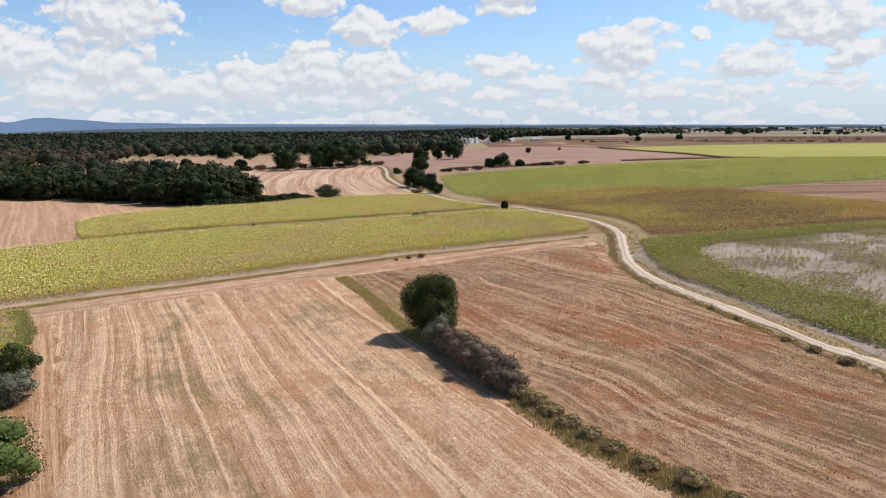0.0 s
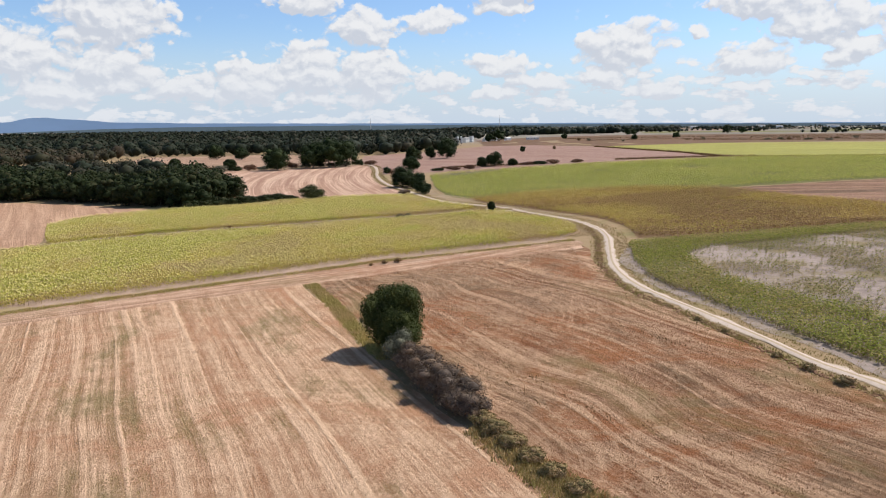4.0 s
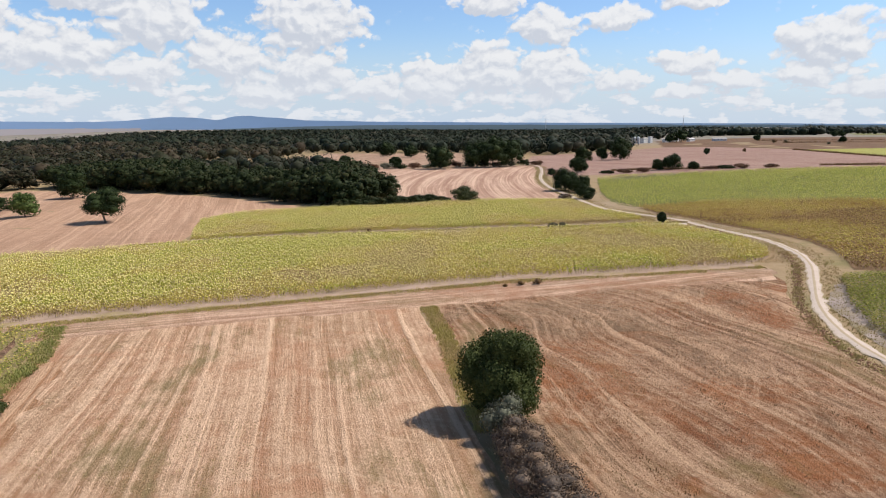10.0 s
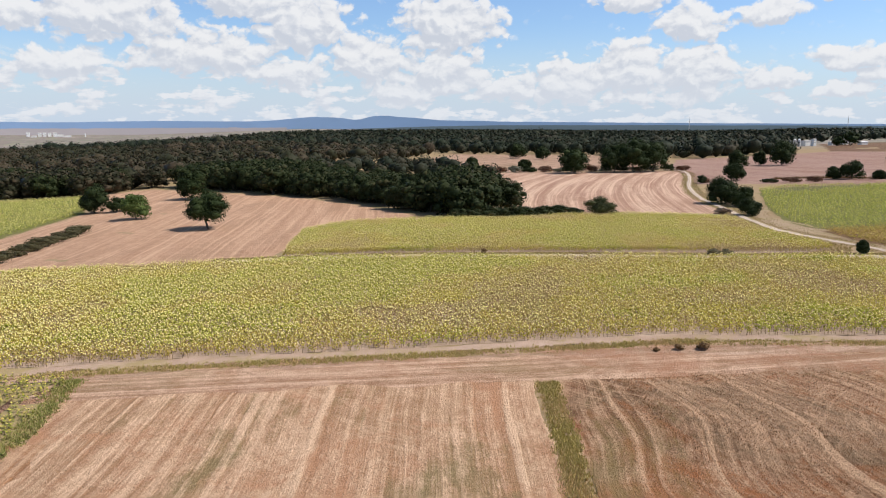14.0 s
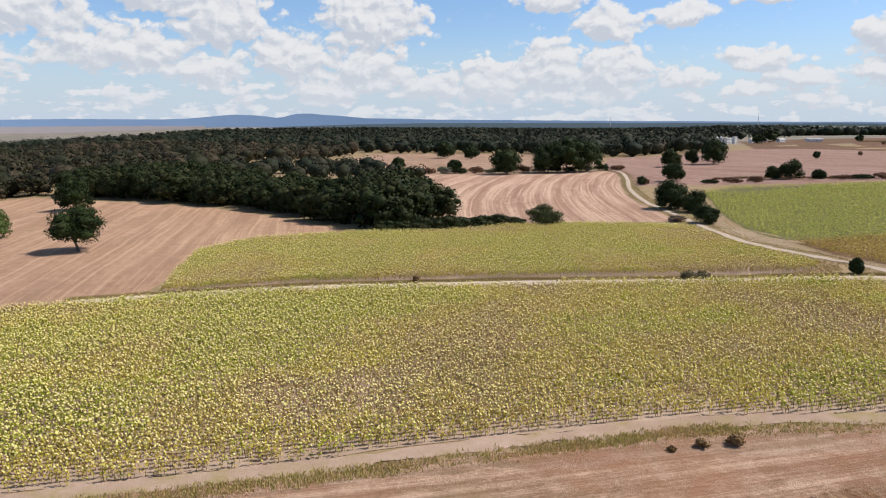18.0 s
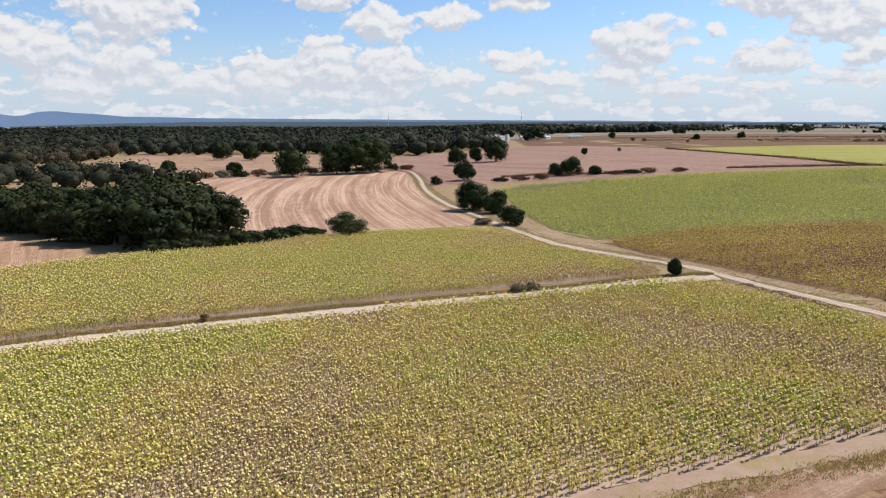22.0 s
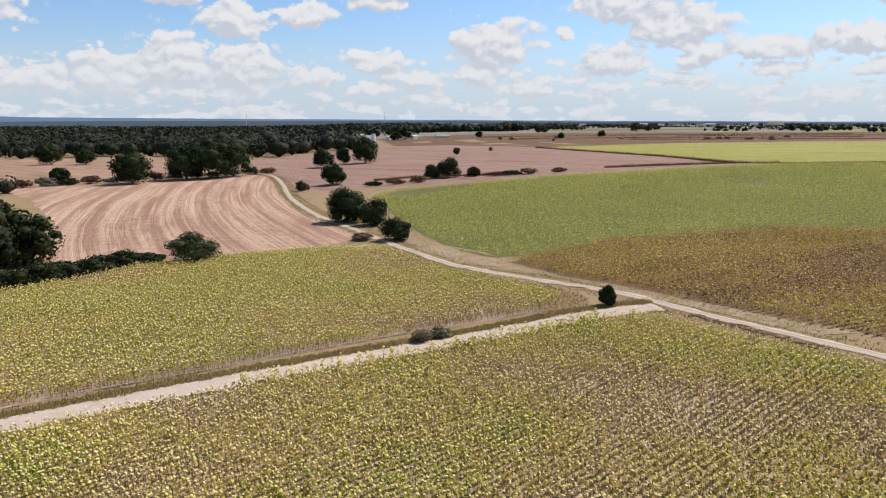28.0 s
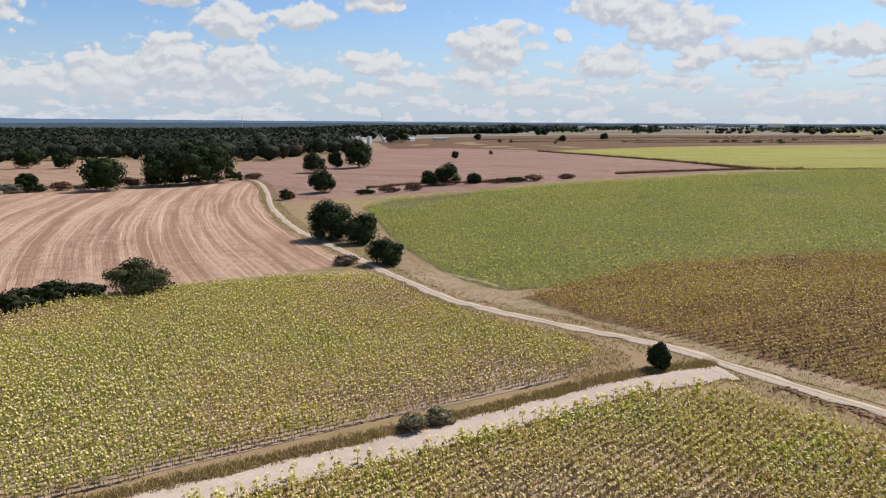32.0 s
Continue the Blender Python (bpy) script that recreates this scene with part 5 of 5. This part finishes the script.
for i, (x, y, w, h) in enumerate([(88, 1030, 22, 18), (74, 1020, 13, 12), (78, 640, 5, 5.5), (250, 900, 8, 7), (320, 950, 10, 8), (180, 1010, 9, 8)]):
    tree(x, y, w, h, 0.8, 230 + i, "dark far tree standing alone on the plain", 10, 500, 0.09 * w ** 0.5 * 3, M_LEAF_OAK, "far_tree")


# ---- far buildings ----
def house(x, y, w, d, h, turn, label, wall, roof, floors=2, across=4, category="building", name="farm_building"):
    """A plain block with a shallow roof, rows of windows and a door."""
    thing = empty(name, x, y, None, turn, label, category)

    def block(bm, x0, x1, y0, y1, z0, z1):
        made = bmesh.ops.create_cube(bm, size=1.0)["verts"]
        for v in made:
            v.co = Vector(((x0 + x1) / 2 + v.co.x * (x1 - x0), (y0 + y1) / 2 + v.co.y * (y1 - y0), (z0 + z1) / 2 + v.co.z * (z1 - z0)))

    bm = bmesh.new()
    block(bm, -w / 2, w / 2, -d / 2, d / 2, -0.5, h)
    part("wall", bm, wall, thing)
    bm = bmesh.new()
    e = 0.4
    base = [bm.verts.new(p) for p in ((-w / 2 - e, -d / 2 - e, h), (w / 2 + e, -d / 2 - e, h), (w / 2 + e, d / 2 + e, h), (-w / 2 - e, d / 2 + e, h))]
    ridge = [bm.verts.new((-w / 2 - e, 0, h + 0.16 * d)), bm.verts.new((w / 2 + e, 0, h + 0.16 * d))]
    for f in ((base[0], base[1], ridge[1], ridge[0]), (base[2], base[3], ridge[0], ridge[1]), (base[0], ridge[0], base[3]), (base[1], base[2], ridge[1])):
        bm.faces.new(f)
    bm.faces.new(base[::-1])
    part("roof", bm, roof, thing)
    for r in range(floors):
        for c in range(across):
            bm = bmesh.new()
            cx, cz = -w / 2 + (c + 0.5) * w / across, (r + 0.55) * h / floors
            block(bm, cx - 0.11 * w / across, cx + 0.11 * w / across, -d / 2 - 0.06, -d / 2 + 0.04, cz - 0.15 * h / floors, cz + 0.15 * h / floors)
            part("window", bm, M_GLASS_DARK, thing)
    return thing


def silo(x, y, r, h, label):
    thing = empty("silo", x, y, None, 0, label, "silo")
    bm = bmesh.new()
    bmesh.ops.create_cone(bm, cap_ends=True, segments=16, radius1=r, radius2=r, depth=h, matrix=Matrix.Translation((0, 0, h / 2)))
    part("shell", bm, M_STEEL, thing)
    bm = bmesh.new()
    bmesh.ops.create_cone(bm, cap_ends=True, segments=16, radius1=r * 1.03, radius2=r * 0.15, depth=r * 0.7, matrix=Matrix.Translation((0, 0, h + r * 0.35)))
    part("cap", bm, M_WHITE, thing)


house(42, 1060, 11, 7, 6.5, 50, "white two-storey farm building among trees", M_WHITE, M_ROOF, 2, 6)
house(50, 1054, 4.5, 4.5, 8.5, 50, "tall white farm building tower", M_WHITE, M_ROOF, 3, 2)
house(72, 1062, 10, 6, 4, 45, "low white farm shed", M_WHITE, M_WHITE, 1, 3)
house(84, 1075, 8, 8, 7, 45, "white house behind the farm sheds", M_WHITE, M_ROOF, 2, 3)
house(104, 1060, 10, 6, 3.4, 45, "long low white farm shed", M_WHITE, M_WHITE, 1, 3)
house(140, 1050, 18, 8, 3, 4, "low long shed with a grey roof", M_WHITE, M_ROOF, 1, 4)
house(-420, 760, 40, 12, 5, 20, "long grey-roofed shed among the trees", M_STEEL, M_ROOF, 1, 6)
for x, y, w, d, h in ((1180, 2600, 30, 14, 9), (1260, 2620, 22, 12, 7), (1420, 2550, 40, 14, 8), (1700, 2700, 26, 14, 10), (1790, 2690, 60, 16, 18), (900, 2500, 24, 12, 7), (760, 2350, 30, 12, 6)):
    house(x, y, w, d, h, 150, "far white building on the plain", M_WHITE, M_ROOF, 1, 3)
for i in range(3):
    silo(24 + 5 * i, 1050, 1.9, 8.5, "grey grain silo beside the farm")
for i, (a, r, w, h) in enumerate([(-54.75, 3900, 15, 22), (-54.05, 3950, 15, 18), (-53.75, 3900, 14, 20), (-53.45, 3920, 14, 18), (-53.1, 3880, 16, 20), (-52.8, 3950, 26, 9), (-52.35, 3800, 34, 7), (-54.4, 3820, 22, 6), (-51.2, 3900, 5, 16)]):
    house(r * math.sin(radians(a)), r * math.cos(radians(a)), w, 16, h, 54, "distant white apartment block of the town", M_WHITE, M_ROOF, 6 if h > 30 else 3, 4, "apartment block", "apartment_building")
for a, r, h in ((-5.6, 3000, 62), (4.8, 3200, 58)):
    thing = empty("radio_mast", r * math.sin(radians(a)), r * math.cos(radians(a)), None, 0, "thin grey radio mast on the horizon", "mast")
    bm = bmesh.new()
    limb(bm, (0, 0, -1), (0, 0, h * 0.75), 1.3, 1.0, 6)
    part("lattice", bm, M_STEEL, thing)
    bm = bmesh.new()
    limb(bm, (0, 0, h * 0.75), (0, 0, h), 0.7, 0.35, 6)
    part("antenna", bm, M_STEEL, thing)

# ---- crops ----
rng = np.random.default_rng(23)
SF = [M_SF_STALK, M_SF_LEAF, M_SF_HEAD]
SF_DRY = [M_SF_STALK, M_SF_DRY, M_SF_HEAD]
SF_FRESH = [M_SF_STALK, M_SF_FRESH, M_SF_HEAD]
# stands: plants in rows, sorted into withered, ripening and fresh patches; the thinnest patches lose plants
for name, outline, turn, gap, pitch, kind, spots, seed, place_name in (
        ("sunflowers_south", FIELD_D, 30.5, 0.80, 0.31, "near", [(-42, 163, 14, -0.42), (-48, 176, 9, -0.4), (-34, 192, 11, -0.35), (-33, 156, 10, -0.38), (-46, 152, 7, -0.4), (-78, 166, 22, 0.4), (-62, 190, 14, 0.35), (-30, 174, 6, 0.45),
          (-46, 201, 7, 0.35), (-10, 186, 15, -0.2), (8, 186, 14, -0.25), (14, 211, 13, -0.2), (26, 190, 12, -0.3), (12, 175, 10, -0.3)], 1, "large"),
        ("sunflowers_middle", FIELD_E, 17.0, 0.84, 0.38, "mid", [(-46, 262, 18, 0.35), (-46, 240, 12, 0.2), (-22, 262, 14, 0.15), (4, 240, 10, -0.45), (-14, 240, 9, -0.3), (-85, 205, 14, -0.25), (-2, 262, 8, -0.3)], 2, "smaller")):
    xy = rows_in(outline, turn, gap, pitch, rng, 0.06)
    good = vigour(xy, spots, seed * 3.0) + (0.13 if seed == 1 else 0.24)
    stay = (good > -0.5) | (rng.random(len(xy)) < 0.8)
    if seed == 1:
        # the outermost rows along the track stand thin
        rim = curve_points(D_SOUTH, 2.0)
        near_rim = np.array([np.hypot(rim[:, 0] - x, rim[:, 1] - y).min() for x, y in xy])
        stay &= (near_rim > 6.0) | (rng.random(len(xy)) < 0.55 + 0.08 * near_rim)
    xy, good = xy[stay], good[stay] + rng.normal(0, 0.07, stay.sum())
    crop(name, xy[good < -0.22], "dry", 1.35, SF_DRY, "withered tan patches of the " + place_name + " sunflower field", seed * 7)
    crop(name, xy[(good >= -0.22) & (good < 0.2)], kind, 1.45, SF, "ripening yellow-green sunflowers with drooping pale heads", seed * 7 + 1)
    crop(name, xy[good >= 0.2], kind, 1.5, SF_FRESH, "still green patches of the " + place_name + " sunflower field", seed * 7 + 2)
xy = rows_in(FIELD_L, 8.0, 1.2, 0.52, rng, 0.06)
ripe = vigour(xy, [(66, 236, 24, 0.6), (105, 192, 26, 0.3), (28, 262, 22, -0.5), (60, 172, 14, 0.3), (70, 278, 20, -0.4)], 9.0, 0.03) + rng.normal(0, 0.12, len(xy))
crop("sunflowers_ripe", xy[ripe < 0.05], "mid", 1.4, [M_SF_STALK, M_BF_LEAF, M_BF_HEAD], "ripe brown and ochre sunflowers", 3, 1.15)
crop("sunflowers_ripe", xy[ripe >= 0.05], "mid", 1.35, [M_SF_STALK, M_RF_LEAF, M_BF_HEAD], "dead-ripe russet sunflowers with yellow heads", 31, 1.1)
xy = rows_in([(min(x, 300), y) for x, y in FIELD_K], -2.0, 1.5, 1.1, rng, 0.06)
weak = vigour(xy, [(14, 402, 13, 1.0), (30, 412, 10, 0.8), (6, 380, 8, 0.6)], 12.0, 0.04) + rng.normal(0, 0.15, len(xy))
crop("sunflowers_green", xy[weak < 0.62], "far", 1.4, [M_SF_STALK, M_GF_LEAF, M_GF_HEAD], "green sunflower field with yellow heads", 4, 1.7)
crop("sunflowers_green", xy[(weak >= 0.62) & (rng.random(len(xy)) < 0.6)], "far", 1.1, [M_SF_STALK, M_LEAF_PALE, M_GRASS_PALE], "pale failing corner of the green sunflower field", 41, 1.3)
crop("sunflowers_west", rows_in(FIELD_G, 40.0, 1.4, 1.3, rng, 0.05), "far", 1.4, [M_SF_STALK, M_GF_LEAF, M_SF_HEAD], "yellow-green sunflowers of the western field", 5, 1.9)
EDGE_N = [(46.5, 162), (60, 164), (112, 171), (112, 164), (62, 153), (54, 146), (53, 128), (59, 108), (67, 92), (72, 66), (60, 60), (54.5, 75), (49.5, 93), (46.3, 106), (42.8, 120), (41.8, 131), (42.8, 143), (45.2, 154)]
crop("crop_strip", rows_in(EDGE_N, 105.0, 0.75, 0.42, rng, 0.06), "mid", 1.05, [M_SF_STALK, M_CROP_GREEN, M_CROP_GREEN], "dense green crop strip along the dirt road", 6, 1.1)
crop("patchy_crop", thinned(rows_in([(48, 163), (60, 164.5), (112, 171), (145, 178), (145, 110), (90, 62), (62, 62), (57, 70), (54, 78), (49, 93), (46, 106), (42.5, 120), (41.5, 131), (42.5, 143), (45.5, 155)], 105.0, 0.85, 0.55, rng, 0.1), 0.075, 0.03, rng, 3.0, 0.22), "mid", 0.95, [M_SF_STALK, M_CROP_PATCHY, M_CROP_PATCHY], "patchy failing green crop on grey soil", 7, 1.0)
xy = rows_in([(-73.5, 115), (-90, 108), (-108, 97), (-104, 60), (-72, 40), (-53, 64), (-60, 89), (-64, 101)], 118.0, 0.9, 0.45, rng, 0.08)
xy = thinned(xy[~inside(RED_STRIP, xy[:, 0], xy[:, 1])], 0.05, 0.45, rng, 7.0, 0.5)
crop("weedy_plot_crop", xy, "mid", 0.9, [M_SF_STALK, M_CROP_GREEN, M_SF_LEAF], "yellowing rows of the weedy western plot", 8, 1.1)

# single sunflowers that stand clear at the edge of the side track
def sunflower(x, y, h, turn, seed, like=None):
    if like:
        made = copy_thing(like, pose(x, y, float(ground_z(x, y)), 0, 0, turn))
        made.scale = (h, h, h)
        return made
    thing = empty("sunflower", x, y, None, turn, "tall drooping sunflower with yellowing leaves at the track edge", "sunflower", "sunflowers along the track")
    v, f, s = plant_form("near", seed)
    for slot, name in ((0, "stalk"), (2, "head")):
        fs = f[s == slot]
        used = np.unique(fs)
        back = np.zeros(len(v), int)
        back[used] = np.arange(len(used))
        part(name, soup(name, v[used], back[fs]), SF[slot], thing)
    fs = f[s == 1]
    for n in range(0, len(fs), 2):
        used = np.unique(fs[n:n + 2])
        back = np.zeros(len(v), int)
        back[used] = np.arange(len(used))
        part("leaf", soup("leaf", v[used], back[fs[n:n + 2]]), SF[1], thing)
    thing.scale = (h, h, h)
    return thing


EDGE_D = [(24.5, 226.5), (18, 228), (11, 226.9), (-5, 222.4), (-19, 218.4), (-31, 214.9)]
firsts = []
for n, (x, y) in enumerate(along(EDGE_D, 130, rng, 1.4)):
    firsts.append(sunflower(x, y, rng.uniform(1.2, 1.7), rng.uniform(0, 360), 900 + n, firsts[n % 6] if n >= 6 else None))

# ---- grass, straw, clods ----
tufts("verge_grass", thinned(along(D_SOUTH, 9000, rng, 2.2, 3.6), 0.09, 0.12, rng, 2.0, 0.3), 0.28, 6, M_GRASS_OLIVE, "patchy olive grass between track and sunflowers", rng)
tufts("verge_grass", along(D_SOUTH, 2500, rng, 6.0, 5.0), 0.16, 5, M_GRASS_PALE, "thin dry grass on the track", rng)
tufts("strip_grass", along(HEDGE[:4], 2600, rng, 2.0), 0.34, 7, M_GRASS_OLIVE, "short yellow-olive grass in the hedge strip", rng)
tufts("strip_grass", along(HEDGE[5:], 4200, rng, 3.0), 0.38, 7, M_GRASS_GREEN, "rank yellow-olive grass in the hedge strip", rng)
tufts("strip_grass", along(HEDGE[5:], 3600, rng, 3.4), 0.42, 6, M_GRASS_BROWN, "dead brown stalks in the hedge strip", rng)
tufts("road_grass", along(ROAD[3:], 7000, rng, 3.2, 2.6), 0.22, 4, M_GRASS_BROWN, "dry grass beside the dirt road", rng)
tufts("road_grass", along(ROAD[3:], 7000, rng, 2.8, -2.5), 0.22, 4, M_GRASS_BROWN, "dry grass beside the dirt road", rng)
tufts("bank_grass", thinned(along(ROAD[4:15], 1500, rng, 0.9, -2.4), 0.25, -0.05, rng, 4.0, 0.15), 0.30, 6, M_GRASS_BROWN, "rough brown weeds on the road bank", rng)
tufts("road_grass", along(ROAD[3:], 2600, rng, 0.5), 0.12, 5, M_GRASS_DRY, "low dry grass between the wheel tracks", rng)
tufts("ditch_grass", along(DITCH, 4500, rng, 1.8, 3.0), 0.33, 7, M_GRASS_BROWN, "rank brownish grass along the side track", rng)
tufts("ditch_grass", along(DITCH, 2500, rng, 2.0, 3.2), 0.32, 7, M_GRASS_GREEN, "olive grass along the side track", rng)
tufts("ditch_grass", along(DITCH, 1500, rng, 0.9, -2.2), 0.2, 5, M_GRASS_DRY, "thin dry grass at the track edge", rng)
TIP_E = [(17, 233), (20, 240), (17, 248), (10, 258), (3, 272), (-2, 288), (-6, 292), (-1, 272), (6, 258), (12, 248), (15, 241), (11, 236), (9, 231)]
GAP_K = [(18, 264), (26, 251), (36, 236), (41, 222), (45, 213), (40, 214), (33, 228), (27, 243), (15, 260), (7, 272), (1, 290), (-6, 318), (1, 335), (3, 300), (14, 278)]
GAP_D = [(24, 227), (31, 215), (37, 203), (40, 190), (39.5, 181), (34, 175), (42, 175), (43, 190), (39, 206), (31, 221), (28, 228)]
sheet("margin_east", GAP_K, M_MARGIN_SOIL, 0.05, "dusty bare margin between road and sunflowers", seed=31, rag=0.8)
for outline, count, h, mat, label in ((TIP_E, 0.6, 0.30, M_GRASS_GREEN, "olive rough grass by the road junction"), (TIP_E, 0.9, 0.34, M_GRASS_BROWN, "brown weeds by the road junction"), (GAP_K, 0.75, 0.20, M_GRASS_PALE, "dry dusty grass beside the sunflowers"),
                                      (GAP_D, 0.6, 0.26, M_GRASS_PALE, "rough dry grass between road and sunflowers")):
    tufts("rough_grass", scattered(outline, count, rng), h, 6, mat, label, rng)
tufts("edge_grass", along([(-72.5, 114.5), (-63, 101), (-59, 91), (-52.5, 78), (-46, 64), (-40, 50)], 4500, rng, 2.2), 0.3, 6, M_GRASS_FRESH, "green grass strip at the stubble edge", rng)
for outline in ([(-13, 88), (-6, 86), (-2.5, 73), (-8, 74)], [(-33, 90), (-24, 89), (-17, 70), (-26, 70)], [(-43, 88), (-38, 87), (-35, 70), (-41, 71)], [(-26, 66), (-20, 66), (-15, 54), (-21, 54)]):
    tufts("field_weeds", thinned(scattered(outline, 0.5, rng), 0.25, 0.0, rng, 6.0, 0.15), 0.16, 5, M_GRASS_GREEN, "olive weeds coming up through the stubble", rng)
spots_a = scattered([(-72, 113), (-22, 140), (-3, 92), (16, 52), (20, 20), (-40, 20), (-52, 70)], 0.62, rng)
tufts("straw_stubble", spots_a, 0.15, 4, M_STRAW, "short pale straw standing in the stubble", rng, 0.25, "straw")
spots_b = scattered([(-16, 140), (34, 163), (33, 131), (38, 104), (44, 78), (52, 45), (30, 40), (16, 58), (0, 92)], 0.62, rng)
tufts("straw_stubble", spots_b, 0.17, 4, M_STRAW_RED, "short reddish straw standing in the stubble", rng, 0.25, "straw")

north_b = scattered([(-15, 140), (-2, 148), (34, 162), (32, 131), (33, 114), (16, 104), (4, 100)], 0.55, rng)
tufts("straw_stubble", thinned(north_b, 0.07, 0.08, rng, 9.0, 0.5), 0.18, 6, M_STRAW, "paler straw lying thick on the red stubble's upper end", rng, 0.3, "straw")


def windrows(outline, turn, lean, gap, step, rng, seed):
    """Places along the combed lines of a harvested field, broken off here and there."""
    c, q = math.cos(radians(turn)), math.sin(radians(turn))
    out = []
    for at in np.arange(-120, 200, gap):
        y = np.arange(-60, 200, step)
        x = at + rng.normal(0, 0.25 * gap) - lean * y**2 + 0.35 * np.array([noise.noise((t * 0.05, at, seed)) for t in y])
        keep = np.array([noise.noise((t * 0.035, at * 1.7, seed + 3)) for t in y]) > 0.05
        out.append(np.stack([x * c - y * q, x * q + y * c], 1)[keep])
    out = np.concatenate(out) + rng.normal(0, 0.12, (sum(len(o) for o in out), 2))
    return out[inside(outline, out[:, 0], out[:, 1])]


NEAR_A = [(-70, 111), (-22, 138), (-4, 92), (15, 52), (22, 22), (-38, 22), (-50, 70)]
NEAR_B = [(-15, 139), (34, 162), (32, 131), (37, 104), (43, 78), (51, 45), (32, 40), (17, 58), (2, 92)]
tufts("straw_windrow", windrows(NEAR_A, 26.0, 0.0, 3.1, 0.45, rng, 1.0), 0.16, 4, M_STRAW, "pale straw left in thin rows on the stubble", rng, 0.16, "straw")
tufts("straw_windrow", windrows(NEAR_B, 23.0, 0.0005, 2.7, 0.45, rng, 2.0), 0.20, 4, M_STRAW_RED, "reddish straw left in curved rows", rng, 0.18, "straw")
tufts("dead_weeds", windrows(NEAR_B, 23.0, 0.0005, 6.5, 0.6, rng, 5.0), 0.26, 5, M_LEAF_BROWN, "dark dead weeds in lines across the red stubble", rng, 0.3)

for line, wide in (([(-1, 142), (2.3, 136.3), (6.8, 125.2), (9.7, 115.1), (9, 105), (6, 98)], 1.6), ([(4.5, 95), (7.5, 88.8), (10.3, 83.8), (13.1, 79.2), (15.5, 74.7), (18, 69), (23, 59), (29, 48)], 1.2),
                   ([(12, 116), (17.9, 107.5), (20.7, 101.7), (22.4, 95.4), (24.5, 85), (28, 72), (34, 58)], 1.1), ([(14, 150), (20, 140), (26, 126), (30, 112), (34, 98), (40, 78)], 1.4),
                   ([(-22, 66), (-18.5, 58.4), (-15.5, 52.5), (-10, 42)], 1.4), ([(-30, 92), (-20, 96), (-8, 104)], 0.9), ([(3.5, 103), (7.4, 106.6), (10.9, 109.8), (18, 116.8), (26, 124)], 0.6),
                   ([(-58.3, 102.6), (-55.9, 96.8), (-51.3, 87.9), (-44.3, 75.7), (-36.4, 62.4), (-31, 53.8), (-25, 44)], 0.9)):
    tufts("loose_straw", along(line, int(26 * len(line) * wide) * 6, rng, wide), 0.10, 4, M_STRAW, "pale loose straw dragged along a wheel line", rng, 0.2, "straw")


def clods(name, xy, size, label, seed):
    """Lumps of dry earth, each a rough stone shape, in one mesh."""
    rng = np.random.default_rng(seed)
    bm = bmesh.new()
    ball(bm, (0, 0, 0), 1.0, 1)
    bm.verts.index_update()
    cv, cf = np.array([v.co[:] for v in bm.verts]), np.array([[v.index for v in f.verts] for f in bm.faces])
    bm.free()
    n = len(xy)
    s = size * rng.uniform(0.4, 1.4, (n, 1, 1)) * np.array([1.0, 1.0, 0.6])
    v = cv[None] * rng.uniform(0.7, 1.15, (n, len(cv), 1)) * s + np.concatenate([xy, ground_z(xy[:, 0], xy[:, 1])[:, None]], 1)[:, None]
    f = cf[None] + (np.arange(n) * len(cv))[:, None, None]
    return tagged(part(name, soup(name, v.reshape(-1, 3), f.reshape(-1, 3)), M_CLOD), label, "earth clods", kind="stuff")


clods("bank_clods", along(ROAD[4:15], 1500, rng, 0.9, -2.5), 0.20, "lumpy reddish earth bank along the dirt road", 1)
clods("bank_clods", along([(30, 226), (33, 219), (37, 209)], 160, rng, 0.7, 0.0), 0.30, "ridge of turned dark earth at the junction", 2)
clods("track_clods", along(D_SOUTH, 300, rng, 3.0, 3.0), 0.12, "small clods on the track", 3)
